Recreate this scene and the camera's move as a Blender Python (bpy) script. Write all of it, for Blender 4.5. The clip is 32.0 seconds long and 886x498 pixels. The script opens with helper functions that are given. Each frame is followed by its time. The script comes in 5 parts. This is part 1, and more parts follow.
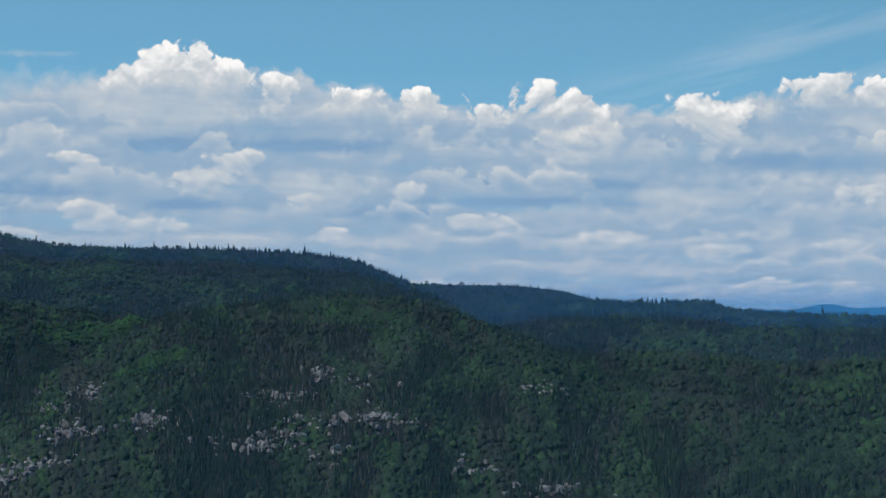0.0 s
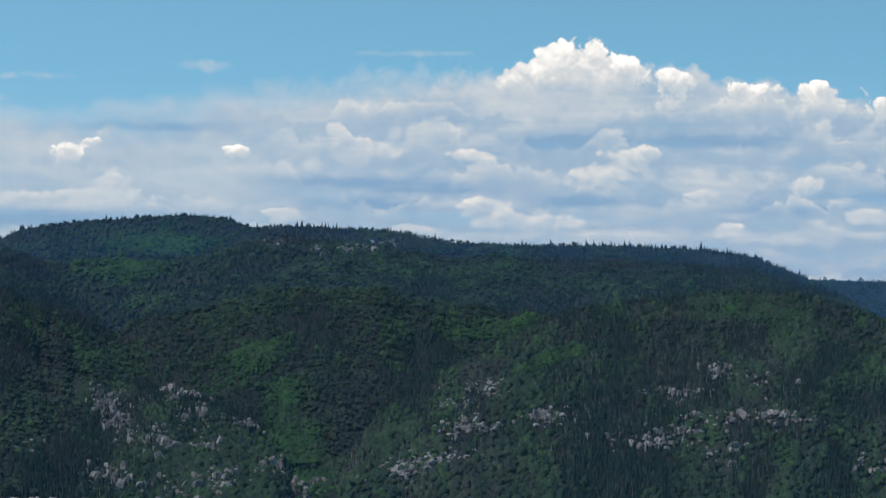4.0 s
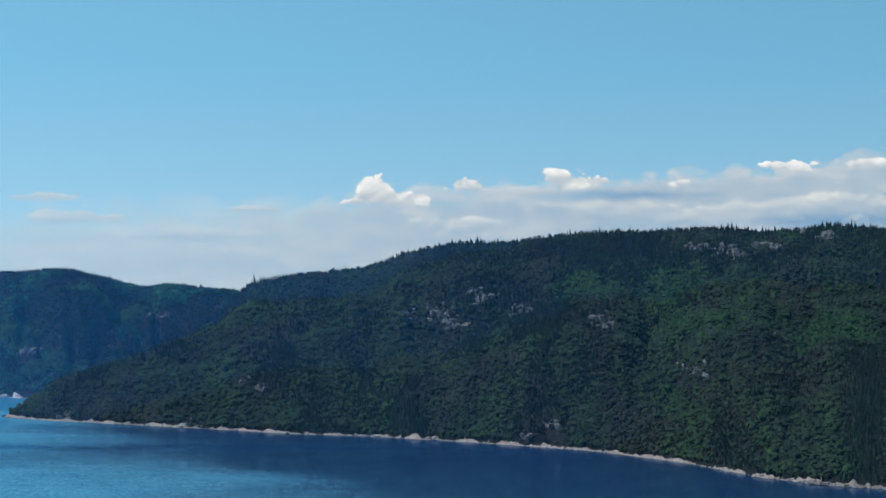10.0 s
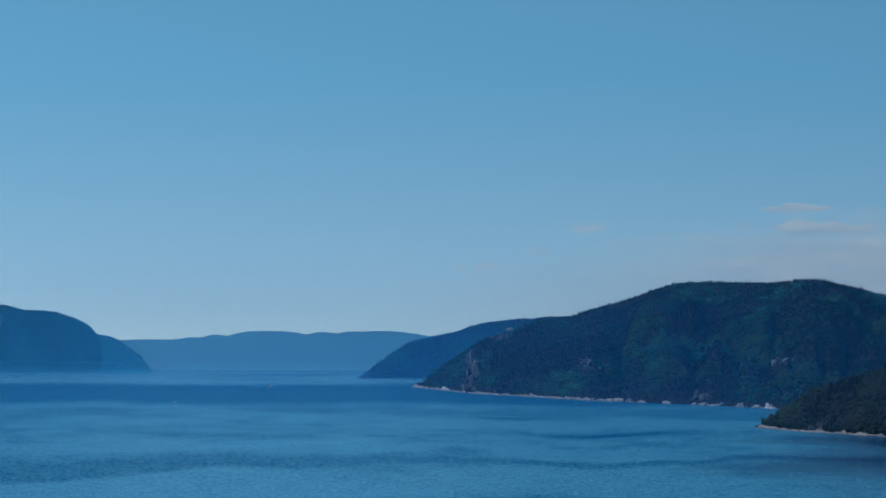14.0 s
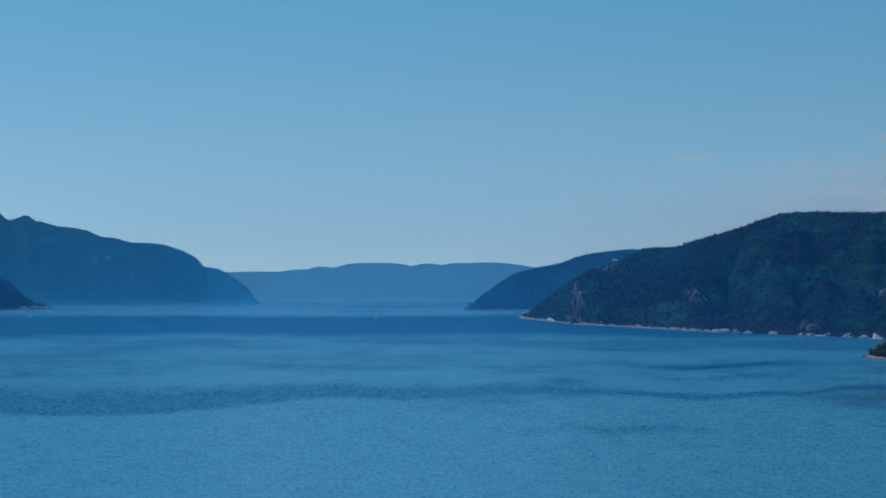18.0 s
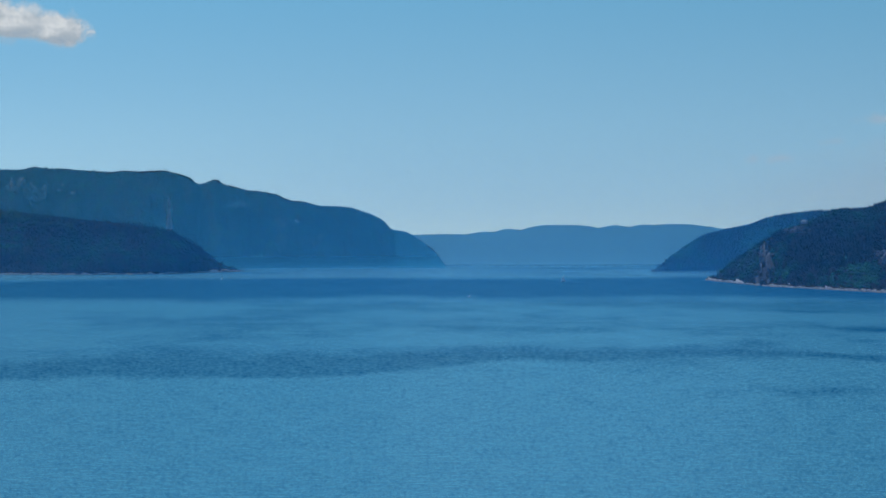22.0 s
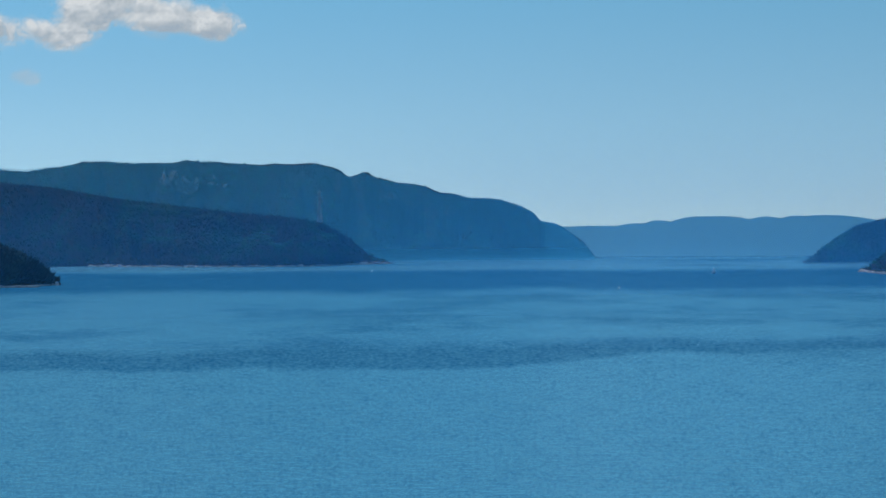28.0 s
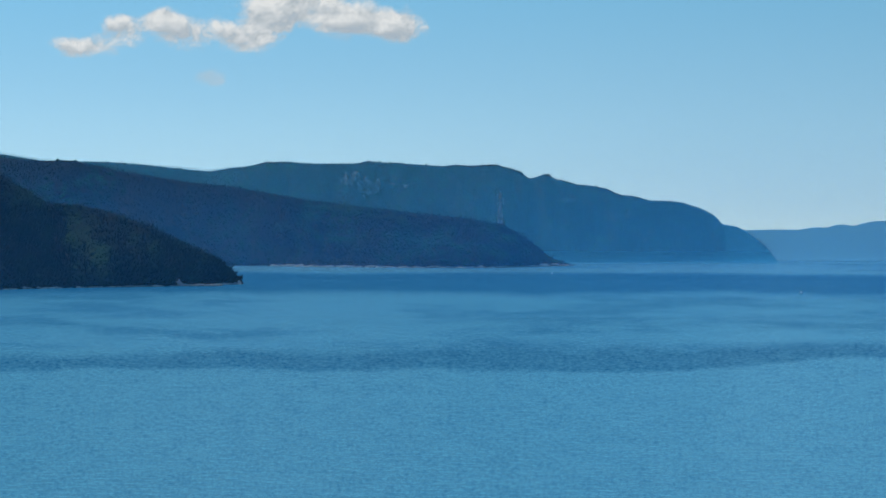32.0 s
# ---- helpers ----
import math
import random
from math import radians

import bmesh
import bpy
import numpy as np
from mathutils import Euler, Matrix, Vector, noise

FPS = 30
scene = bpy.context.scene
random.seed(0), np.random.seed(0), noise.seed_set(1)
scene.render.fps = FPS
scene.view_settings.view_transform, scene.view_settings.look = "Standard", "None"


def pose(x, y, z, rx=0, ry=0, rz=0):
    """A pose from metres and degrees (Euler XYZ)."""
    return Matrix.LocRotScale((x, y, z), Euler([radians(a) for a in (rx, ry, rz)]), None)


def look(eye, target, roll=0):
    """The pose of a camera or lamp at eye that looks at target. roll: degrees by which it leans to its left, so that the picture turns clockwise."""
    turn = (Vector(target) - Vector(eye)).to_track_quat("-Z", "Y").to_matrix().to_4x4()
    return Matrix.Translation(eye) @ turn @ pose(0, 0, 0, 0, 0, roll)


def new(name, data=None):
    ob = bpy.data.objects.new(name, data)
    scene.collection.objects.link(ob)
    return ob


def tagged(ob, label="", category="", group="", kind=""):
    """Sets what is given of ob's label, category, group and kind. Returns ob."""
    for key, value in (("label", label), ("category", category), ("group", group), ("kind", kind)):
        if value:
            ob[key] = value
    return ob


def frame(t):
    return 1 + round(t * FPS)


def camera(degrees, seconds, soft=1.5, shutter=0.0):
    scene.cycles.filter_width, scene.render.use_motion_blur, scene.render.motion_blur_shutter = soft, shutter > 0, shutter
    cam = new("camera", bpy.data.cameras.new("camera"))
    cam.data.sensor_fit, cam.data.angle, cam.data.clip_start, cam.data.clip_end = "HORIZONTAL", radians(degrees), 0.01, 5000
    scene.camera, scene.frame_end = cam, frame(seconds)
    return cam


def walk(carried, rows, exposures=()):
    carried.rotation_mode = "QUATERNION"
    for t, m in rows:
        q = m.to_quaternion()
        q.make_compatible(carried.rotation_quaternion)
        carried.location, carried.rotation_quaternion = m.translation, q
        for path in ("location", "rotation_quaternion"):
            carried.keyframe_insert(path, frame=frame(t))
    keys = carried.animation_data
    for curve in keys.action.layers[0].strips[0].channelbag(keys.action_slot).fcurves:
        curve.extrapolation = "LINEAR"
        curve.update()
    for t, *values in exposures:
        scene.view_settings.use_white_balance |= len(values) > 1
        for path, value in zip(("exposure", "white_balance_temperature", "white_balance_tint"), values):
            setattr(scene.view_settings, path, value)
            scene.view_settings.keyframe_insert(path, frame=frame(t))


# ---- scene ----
# The camera hovers in one place, 68 m over the water, and turns slowly to its left.
cam = camera(20.3, 32.0, soft=1.45)
EYE = 68.0


def gaze(yaw, pitch, roll):
    """The camera's pose: yaw to the left from +y, pitch up, roll, in degrees."""
    a, b = radians(yaw), radians(pitch)
    way = Vector((-math.sin(a) * math.cos(b), math.cos(a) * math.cos(b), math.sin(b)))
    eye = Vector((0.0, 0.0, EYE))
    return look(eye, eye + way * 100.0, roll)


TURNS = [
    (0.0, 0.000, 1.965, 0.125),
    (0.5, 0.327, 1.950, 0.209),
    (1.0, 0.804, 1.947, 0.264),
    (1.5, 1.783, 1.945, 0.282),
    (2.0, 2.528, 1.920, 0.280),
    (2.5, 3.352, 1.898, 0.296),
    (4.5, 11.267, 1.856, 0.133),
    (5.0, 13.151, 1.839, 0.118),
    (5.5, 15.353, 1.823, 0.168),
    (6.0, 17.315, 1.857, 0.295),
    (6.5, 19.197, 1.830, 0.319),
    (7.0, 21.421, 1.843, 0.262),
    (7.5, 23.390, 1.796, 0.176),
    (8.0, 25.506, 1.770, 0.121),
    (8.5, 27.731, 1.746, 0.091),
    (9.0, 29.964, 1.749, 0.105),
    (9.5, 31.887, 1.814, 0.216),
    (10.0, 33.893, 1.795, 0.178),
    (10.5, 35.950, 1.812, 0.136),
    (11.0, 37.769, 1.817, 0.115),
    (11.5, 40.116, 1.852, 0.111),
    (12.0, 42.713, 1.841, 0.141),
    (12.5, 44.824, 1.917, 0.177),
    (13.0, 47.527, 1.934, 0.168),
    (13.5, 49.761, 1.954, 0.257),
    (14.0, 51.153, 1.984, 0.259),
    (14.5, 52.339, 1.962, 0.223),
    (16.5, 53.156, 2.122, 0.182),
    (17.0, 53.297, 2.083, 0.145),
    (17.5, 53.445, 1.358, 0.111),
    (18.0, 53.581, 0.388, 0.054),
    (18.5, 53.944, -0.109, 0.004),
    (19.0, 54.137, -0.382, -0.054),
    (19.5, 54.963, -0.453, -0.102),
    (20.0, 55.789, -0.437, -0.129),
    (20.5, 56.286, -0.439, -0.164),
    (21.0, 56.918, -0.458, -0.205),
    (21.5, 57.434, -0.481, -0.228),
    (22.0, 57.907, -0.482, -0.185),
    (22.5, 58.247, -0.518, -0.231),
    (23.0, 58.401, -0.509, -0.234),
    (23.5, 58.484, -0.511, -0.276),
    (24.0, 58.603, -0.517, -0.294),
    (24.5, 58.678, -0.564, -0.329),
    (26.5, 58.957, -0.640, -0.396),
    (27.0, 59.042, -0.685, -0.367),
    (27.5, 59.300, -0.687, -0.403),
    (28.0, 61.371, -0.655, -0.347),
    (28.5, 64.392, -0.637, -0.276),
    (29.0, 65.186, -0.637, -0.187),
    (29.5, 65.252, -0.642, -0.137),
    (30.0, 65.321, -0.602, -0.093),
    (30.5, 65.351, -0.607, -0.059),
    (31.0, 65.421, -0.565, 0.031),
    (31.5, 65.482, -0.583, 0.086),
    (32.0, 65.543, -0.605, 0.114),
]

EXPOSURES = [(0.0, 0.60, 6750, 12), (2.5, 0.64, 6800, 12), (5.0, 0.83, 7250, 14), (9.0, 0.80, 7000, 11), (10.0, 0.66, 6800, 9), (11.0, 0.54, 6550, 9), (12.0, 0.30, 6400, 9), (13.0, 0.14, 6250, 9),
             (14.0, -0.11, 6050, 9), (17.0, -0.20, 6000, 9), (19.0, 0.04, 6200, 9), (24.0, 0.08, 6300, 9), (28.0, 0.12, 6350, 9), (32.0, 0.27, 6600, 9)]
walk(cam, [(t, gaze(yaw, pitch, roll)) for t, yaw, pitch, roll in TURNS], EXPOSURES)

# ---- world: summer sky, a bank of cumulus over the hills, a few loose clouds further on ----
SUN_AZ, SUN_EL = 119.0, 49.0      # degrees to the left from +y, degrees up


class Nodes:
    """Short hand for building a node tree."""

    def __init__(self, tree):
        self.tree = tree
        tree.nodes.clear()

    def add(self, kind, **values):
        node = self.tree.nodes.new(kind)
        for key, value in values.items():
            setattr(node, key, value)
        return node

    def put(self, socket, value):
        if value is None:
            return
        if isinstance(value, bpy.types.NodeSocket):
            self.tree.links.new(value, socket)
        else:
            socket.default_value = value

    def math(self, op, a, b=None, c=None, clamp=False):
        node = self.add("ShaderNodeMath", operation=op, use_clamp=clamp)
        for socket, value in zip(node.inputs, (a, b, c)):
            self.put(socket, value)
        return node.outputs[0]

    def vec(self, x, y, z):
        node = self.add("ShaderNodeCombineXYZ")
        for socket, value in zip(node.inputs, (x, y, z)):
            self.put(socket, value)
        return node.outputs[0]

    def noise(self, vector, scale, detail=5.0, rough=0.55, distortion=0.0):
        node = self.add("ShaderNodeTexNoise")
        self.put(node.inputs["Vector"], vector)
        node.inputs["Scale"].default_value = scale
        node.inputs["Detail"].default_value = detail
        node.inputs["Roughness"].default_value = rough
        node.inputs["Distortion"].default_value = distortion
        return node.outputs["Fac"]

    def ramp(self, fac, stops, smooth=False):
        node = self.add("ShaderNodeValToRGB")
        node.color_ramp.interpolation = "EASE" if smooth else "LINEAR"
        els = node.color_ramp.elements
        while len(els) < len(stops):
            els.new(0.5)
        for el, (pos, col) in zip(els, stops):
            el.position = pos
            el.color = (*col, 1.0) if isinstance(col, tuple) else (col, col, col, 1.0)
        self.put(node.inputs["Fac"], fac)
        return node.outputs["Color"]

    def span(self, value, a, b, c=0.0, d=1.0, smooth=True):
        node = self.add("ShaderNodeMapRange", interpolation_type="SMOOTHSTEP" if smooth else "LINEAR", clamp=True)
        for socket, v in zip(node.inputs, (value, a, b, c, d)):
            self.put(socket, v)
        return node.outputs["Result"]

    def mix(self, fac, a, b):
        node = self.add("ShaderNodeMix", data_type="RGBA")
        self.put(node.inputs[0], fac)
        for socket, value in ((node.inputs[6], a), (node.inputs[7], b)):
            self.put(socket, (*value, 1.0) if isinstance(value, tuple) and len(value) == 3 else value)
        return node.outputs[2]


SKY, CLOUD = 0.143, 0.68


def make_world():
    world = bpy.data.worlds.new("summer_sky")
    world.use_nodes = True
    n = Nodes(world.node_tree)
    coord = n.add("ShaderNodeTexCoord").outputs["Generated"]
    sep = n.add("ShaderNodeSeparateXYZ")
    n.put(sep.inputs[0], coord)
    x, y, z = sep.outputs
    # clear northern air: the blue deepens quickly over the horizon
    sky = n.add("ShaderNodeTexSky", sky_type="NISHITA", sun_disc=False)
    sky.sun_elevation, sky.sun_rotation = radians(SUN_EL), radians(-SUN_AZ)
    sky.air_density, sky.dust_density, sky.ozone_density, sky.altitude = 1.0, 0.1, 0.2, 60.0
    unit = n.add("ShaderNodeVectorMath", operation="NORMALIZE")
    n.put(unit.inputs[0], n.vec(x, y, n.math("MAXIMUM", n.math("MULTIPLY_ADD", z, 3.6, 0.15), 0.10)))
    n.put(sky.inputs["Vector"], unit.outputs[0])
    az = n.math("MULTIPLY", n.math("ARCTAN2", n.math("MULTIPLY", x, -1.0), y), 57.2958)
    el = n.math("MULTIPLY", n.math("ARCSINE", z), 57.2958)

    # height of the bank's top along the horizon, and how dense it stands
    def at(deg):
        return (deg + 40.0) / 120.0

    def along(points, unit):
        return n.math("MULTIPLY", n.ramp(n.span(az, -40.0, 80.0, smooth=False), [(at(a), v / unit) for a, v in points]), unit)

    top = along([(-40, 5.9), (-10, 5.85), (-7.5, 5.6), (-5, 5.2), (-3.5, 5.4), (-0.8, 5.3), (0.6, 5.5), (3, 5.85), (5, 6.05), (8, 6.1), (10.5, 5.95), (13, 5.75), (15.5, 5.4), (19, 5.1),
                 (20.5, 4.7), (22, 4.05), (26, 3.75), (30, 3.5), (33, 3.35), (36, 3.05), (40, 2.95), (43, 2.8), (45, 2.5), (48, 2.1), (51, 1.5), (53, 0.7), (57, 0.0)], 10.0)
    thick = along([(-40, 1.0), (10, 1.0), (15, 0.93), (22, 0.97), (30, 0.93), (35, 0.82), (39, 0.70), (43, 0.58), (47, 0.32), (51, 0.10), (54, 0.0)], 1.0)
    blur = along([(-40, 0.22), (7, 0.22), (10, 0.7), (17, 0.9), (21, 0.5), (24, 0.25), (34, 0.3), (40, 0.9), (62, 1.0)], 2.0)

    # clouds as azimuth, elevation, half width, half height: sunlit heads along the top of the bank
    heads_right = [(6.33, 6.28, 0.85, 0.50), (7.55, 5.92, 0.62, 0.26), (5.30, 5.98, 0.62, 0.32), (3.84, 5.66, 0.45, 0.34), (2.27, 5.46, 0.50, 0.24), (0.57, 5.44, 0.80, 0.26), (-1.0, 5.18, 0.48, 0.24),
                   (-2.24, 5.50, 0.64, 0.34), (-3.35, 5.28, 0.52, 0.20), (-6.04, 5.30, 0.90, 0.34), (-8.45, 5.68, 0.70, 0.26), (-10.0, 5.64, 0.75, 0.34)]
    heads_left = [(21.45, 4.22, 0.60, 0.14), (20.35, 4.10, 0.30, 0.07), (17.8, 4.10, 0.42, 0.18), (17.2, 4.32, 0.24, 0.06), (14.0, 4.15, 0.55, 0.09), (25.95, 3.70, 0.72, 0.13), (23.6, 3.77, 0.75, 0.12),
                  (28.5, 3.30, 0.34, 0.07), (31.2, 3.54, 0.48, 0.19), (30.4, 3.34, 0.65, 0.13), (33.4, 3.30, 0.48, 0.12), (35.42, 3.22, 0.40, 0.30), (35.0, 2.95, 0.60, 0.16), (36.0, 2.86, 0.30, 0.06)]
    # paler heaps within the bank
    inside_right = [(-3.2, 4.45, 1.2, 0.45), (-6.3, 4.65, 0.5, 0.5), (4.7, 4.02, 0.70, 0.18), (5.6, 3.58, 0.75, 0.28), (0.9, 3.35, 0.45, 0.18), (3.25, 3.1, 0.4, 0.13), (2.5, 2.3, 0.35, 0.2), (-0.95, 2.6, 0.95, 0.17),
                    (-4.0, 2.2, 0.9, 0.22), (-6.2, 1.9, 0.9, 0.2), (-7.4, 1.10, 0.8, 0.24), (-5.6, 0.95, 0.5, 0.10), (-9.3, 2.05, 0.8, 0.18), (-9.8, 3.3, 0.8, 0.18), (7.2, 2.5, 1.6, 0.2), (8.2, 2.85, 0.5, 0.2),
                    (11.6, 4.6, 0.33, 0.28), (10.8, 4.2, 0.8, 0.22), (8.6, 4.02, 0.55, 0.14)]
    inside_left = [(16.9, 3.4, 0.6, 0.18), (17.6, 3.0, 2.2, 0.18), (20.8, 3.15, 1.1, 0.24), (12.8, 2.6, 0.5, 0.15), (25.5, 2.85, 1.5, 0.24),
                   (22.6, 3.35, 1.3, 0.2), (33.6, 2.35, 1.4, 0.18), (30.2, 2.75, 1.3, 0.2), (28.0, 2.6, 0.9, 0.22), (43.05, 2.92, 0.8, 0.10), (42.4, 2.48, 1.5, 0.14), (38.4, 2.7, 1.0, 0.07), (39.5, 2.1, 1.6, 0.14)]
    # blue-grey undersides
    under = [(6.3, 4.32, 1.5, 0.22), (2.4, 4.35, 1.7, 0.18), (-2.9, 3.5, 1.9, 0.16), (10.8, 3.4, 2.0, 0.14), (-2.0, 3.05, 1.9, 0.11), (5.9, 2.95, 1.2, 0.14), (9.4, 3.25, 1.4, 0.10), (10.7, 2.85, 1.4, 0.14),
             (-7.6, 4.0, 1.6, 0.2), (1.3, 2.75, 1.4, 0.12), (18.5, 2.5, 3.0, 0.2), (16.0, 4.65, 1.4, 0.10), (24.5, 2.45, 2.0, 0.14), (29.5, 3.05, 1.2, 0.09)]
    loose = [(73.77, 4.03, 0.80, 0.29), (72.92, 4.48, 0.46, 0.32), (71.45, 4.36, 0.95, 0.46), (70.00, 4.22, 0.56, 0.40), (68.75, 4.98, 1.35, 0.56), (67.42, 4.52, 0.85, 0.36),
             (66.46, 4.5, 0.50, 0.44), (69.5, 4.75, 0.45, 0.34), (72.1, 4.68, 0.3, 0.2)]
    wisps = [(47.8, 2.46, 0.8, 0.13), (45.5, 2.30, 0.8, 0.07), (50.08, 1.55, 0.8, 0.12), (46.6, 1.62, 1.1, 0.16), (44.5, 1.5, 1.1, 0.2), (43.6, 1.2, 1.4, 0.2), (71.0, 3.33, 0.40, 0.20), (48.9, 1.95, 0.5, 0.1)]
    dim = [(9.9, 6.38, 1.7, 0.09), (20.3, 6.36, 1.3, 0.07), (23.8, 5.4, 0.35, 0.06), (18.4, 5.75, 1.2, 0.10), (14.6, 6.05, 1.2, 0.14), (20.0, 5.25, 0.9, 0.10)]

    def noise_at(u, v, w, detail, rough, gain):
        return n.math("MULTIPLY_ADD", n.noise(n.vec(n.math("MULTIPLY", az, u), n.math("MULTIPLY", deep, v), w), 1.0, detail, rough), gain, -0.5 * gain)

    def puffy(u, v, seed, octaves, left=0.0, up=0.0):
        """Rounded heads with folds between them, large and small, round about 0."""
        total, weight = None, 1.0
        for k in range(octaves):
            f = 2.1 ** k
            wave = n.noise(n.vec(n.math("MULTIPLY", n.math("ADD", bent, left), u * f), n.math("MULTIPLY", n.math("ADD", deep, up), v * f), seed + 5.0 * k), 1.0, 0.0)
            head = n.math("MULTIPLY_ADD", n.math("ABSOLUTE", n.math("MULTIPLY_ADD", wave, 2.0, -1.0)), 3.0 * weight, -0.75 * weight)
            total = head if total is None else n.math("ADD", total, head)
            weight *= 0.58
        return total

    def blobs(spots, foot):
        """How far one is inside the nearest of these clouds, and how high up in it."""
        total, rise = None, None
        for a, b, w, h in spots:
            u = n.math("MULTIPLY", n.math("SUBTRACT", az_w, a), 1.0 / w)
            v = n.math("MULTIPLY", n.math("SUBTRACT", el_w, b), 1.0 / h)
            flat = n.math("MAXIMUM", v, n.math("MULTIPLY", v, -foot))
            g = n.math("POWER", 2.718, n.math("MULTIPLY", n.math("MULTIPLY_ADD", u, u, n.math("MULTIPLY", flat, flat)), -0.9))
            total = g if total is None else n.math("ADD", total, g)
            lift = n.math("MULTIPLY", g, v)
            rise = lift if rise is None else n.math("ADD", rise, lift)
        return total, n.math("DIVIDE", rise, n.math("ADD", total, 0.15))

    # the layer is seen ever flatter towards the horizon
    deep = n.math("MULTIPLY", n.math("LOGARITHM", n.math("ADD", n.math("MAXIMUM", el, 0.0), 1.2), 2.718), 4.6)
    bent = n.math("ADD", az, n.math("MULTIPLY_ADD", n.noise(n.vec(n.math("MULTIPLY", az, 0.7), n.math("MULTIPLY", el, 0.9), 3.3), 1.0, 3.0), 1.0, -0.5))
    fine = noise_at(3.4, 3.4, 5.2, 7.0, 0.68, 3.0)
    soft = noise_at(0.55, 1.1, 1.2, 6.0, 0.60, 3.4)
    bands = noise_at(0.16, 1.9, 9.1, 6.0, 0.60, 3.4)
    heads = puffy(0.80, 1.15, 2.0, 5)
    lit = n.math("SUBTRACT", heads, puffy(0.80, 1.15, 2.0, 4, 0.10, 0.16))
    rag = n.math("MULTIPLY_ADD", fine, 0.35, heads)
    az_w = n.math("MULTIPLY_ADD", noise_at(1.5, 1.5, 21.0, 5.0, 0.6, 1.0), 0.55, az)
    el_w = n.math("MULTIPLY_ADD", noise_at(1.5, 1.5, 33.0, 5.0, 0.6, 1.0), 0.30, el)

    # the bank: greys and blues within, ragged heads at its top
    edge = n.math("ADD", n.math("SUBTRACT", top, el), n.math("ADD", n.math("MULTIPLY", heads, 0.16), n.math("MULTIPLY", fine, 0.10)))
    cover = n.math("MULTIPLY", n.math("DIVIDE", n.math("ADD", edge, 0.10), blur, clamp=True), thick)
    holes = n.math("ADD", n.math("MULTIPLY", soft, 0.8), n.math("MULTIPLY", bands, 1.0))
    cover = n.math("MULTIPLY", cover, n.span(holes, -1.3, -0.1, 0.62, 0.97))
    shade, _ = blobs(under, 1.0)
    stark = along([(-40, 1.0), (9, 1.0), (14, 0.68), (32, 0.72), (38, 0.6), (60, 0.4)], 1.0)
    relief = n.math("MULTIPLY_ADD", soft, 0.22, n.math("MULTIPLY_ADD", bands, 0.22, n.math("MULTIPLY_ADD", lit, 0.05, n.math("MULTIPLY", fine, 0.06))))
    light = n.math("MULTIPLY_ADD", relief, stark, along([(-40, 0.42), (12, 0.42), (20, 0.47), (30, 0.58), (38, 0.70), (60, 0.72)], 1.0))
    light = n.math("SUBTRACT", light, n.math("MULTIPLY", n.math("MINIMUM", shade, 1.0), 0.30))
    light = n.math("ADD", light, n.math("MULTIPLY", n.span(edge, 0.7, 0.0), 0.12))
    # rows of cumulus one behind the other, the far ones low over the horizon
    for base, tall, freq, seed in ((0.9, 0.40, 0.80, 1.3), (1.45, 0.48, 0.66, 7.7), (2.05, 0.56, 0.56, 15.1), (2.7, 0.66, 0.46, 23.9), (3.4, 0.80, 0.40, 31.3), (4.2, 0.95, 0.34, 44.2), (4.95, 0.80, 0.36, 57.8)):
        grow_up = noise_at(freq, 0.0, seed, 4.0, 0.55, 4.6)
        sway = n.math("MULTIPLY", noise_at(freq * 0.5, 0.0, seed + 3.0, 2.0, 0.5, 1.4), 0.5)
        e = n.math("SUBTRACT", n.math("SUBTRACT", el, base), sway)
        e = n.math("SUBTRACT", e, n.math("MULTIPLY", rag, 0.16 * tall + 0.03))
        crown = n.math("MULTIPLY", n.math("ADD", grow_up, 0.15), tall)
        row = n.math("MULTIPLY", n.span(n.math("SUBTRACT", crown, e), 0.0, 0.12 * tall + 0.02), n.span(e, -0.75 * tall, 0.25 * tall))
        row = n.math("MULTIPLY", row, n.math("MULTIPLY", n.span(n.math("SUBTRACT", top, el), 0.0, 0.5), n.math("MULTIPLY", n.span(stark, 0.58, 0.95, 0.35, 1.0), n.span(soft, -0.9, 0.2, 0.25, 1.0))))
        level = n.math("DIVIDE", e, n.math("MAXIMUM", crown, 0.45 * tall))
        bright = n.math("ADD", n.math("MULTIPLY_ADD", level, 0.50, 0.31), n.math("ADD", n.math("MULTIPLY", soft, 0.14), n.math("MULTIPLY_ADD", lit, 0.07, n.math("MULTIPLY", fine, 0.06))))
        over = n.add("ShaderNodeMix", data_type="FLOAT")
        for socket, value in zip(over.inputs[:4], (row, None, light, bright)):
            n.put(socket, value)
        light = over.outputs[0]
    light = n.math("SUBTRACT", light, n.math("MULTIPLY", n.math("MINIMUM", shade, 1.0), 0.18))
    pale, rise = blobs(inside_right + inside_left, 0.8)
    pale = n.math("MULTIPLY", n.span(n.math("MULTIPLY_ADD", n.math("MULTIPLY", rag, n.span(pale, 0.05, 0.30)), 0.26, pale), 0.24, 0.52), n.span(rise, -2.0, -0.1))
    heap = n.math("ADD", n.math("MULTIPLY_ADD", rise, 0.20, 0.62), n.math("MULTIPLY", n.math("MULTIPLY_ADD", lit, 0.16, n.math("MULTIPLY", fine, 0.06)), stark))
    blend = n.add("ShaderNodeMix", data_type="FLOAT")
    for socket, value in zip(blend.inputs[:4], (n.math("MULTIPLY", pale, 0.85), None, light, heap)):
        n.put(socket, value)
    cover = n.math("MAXIMUM", cover, n.math("MULTIPLY", pale, n.math("MULTIPLY_ADD", thick, 0.85, 0.1)))
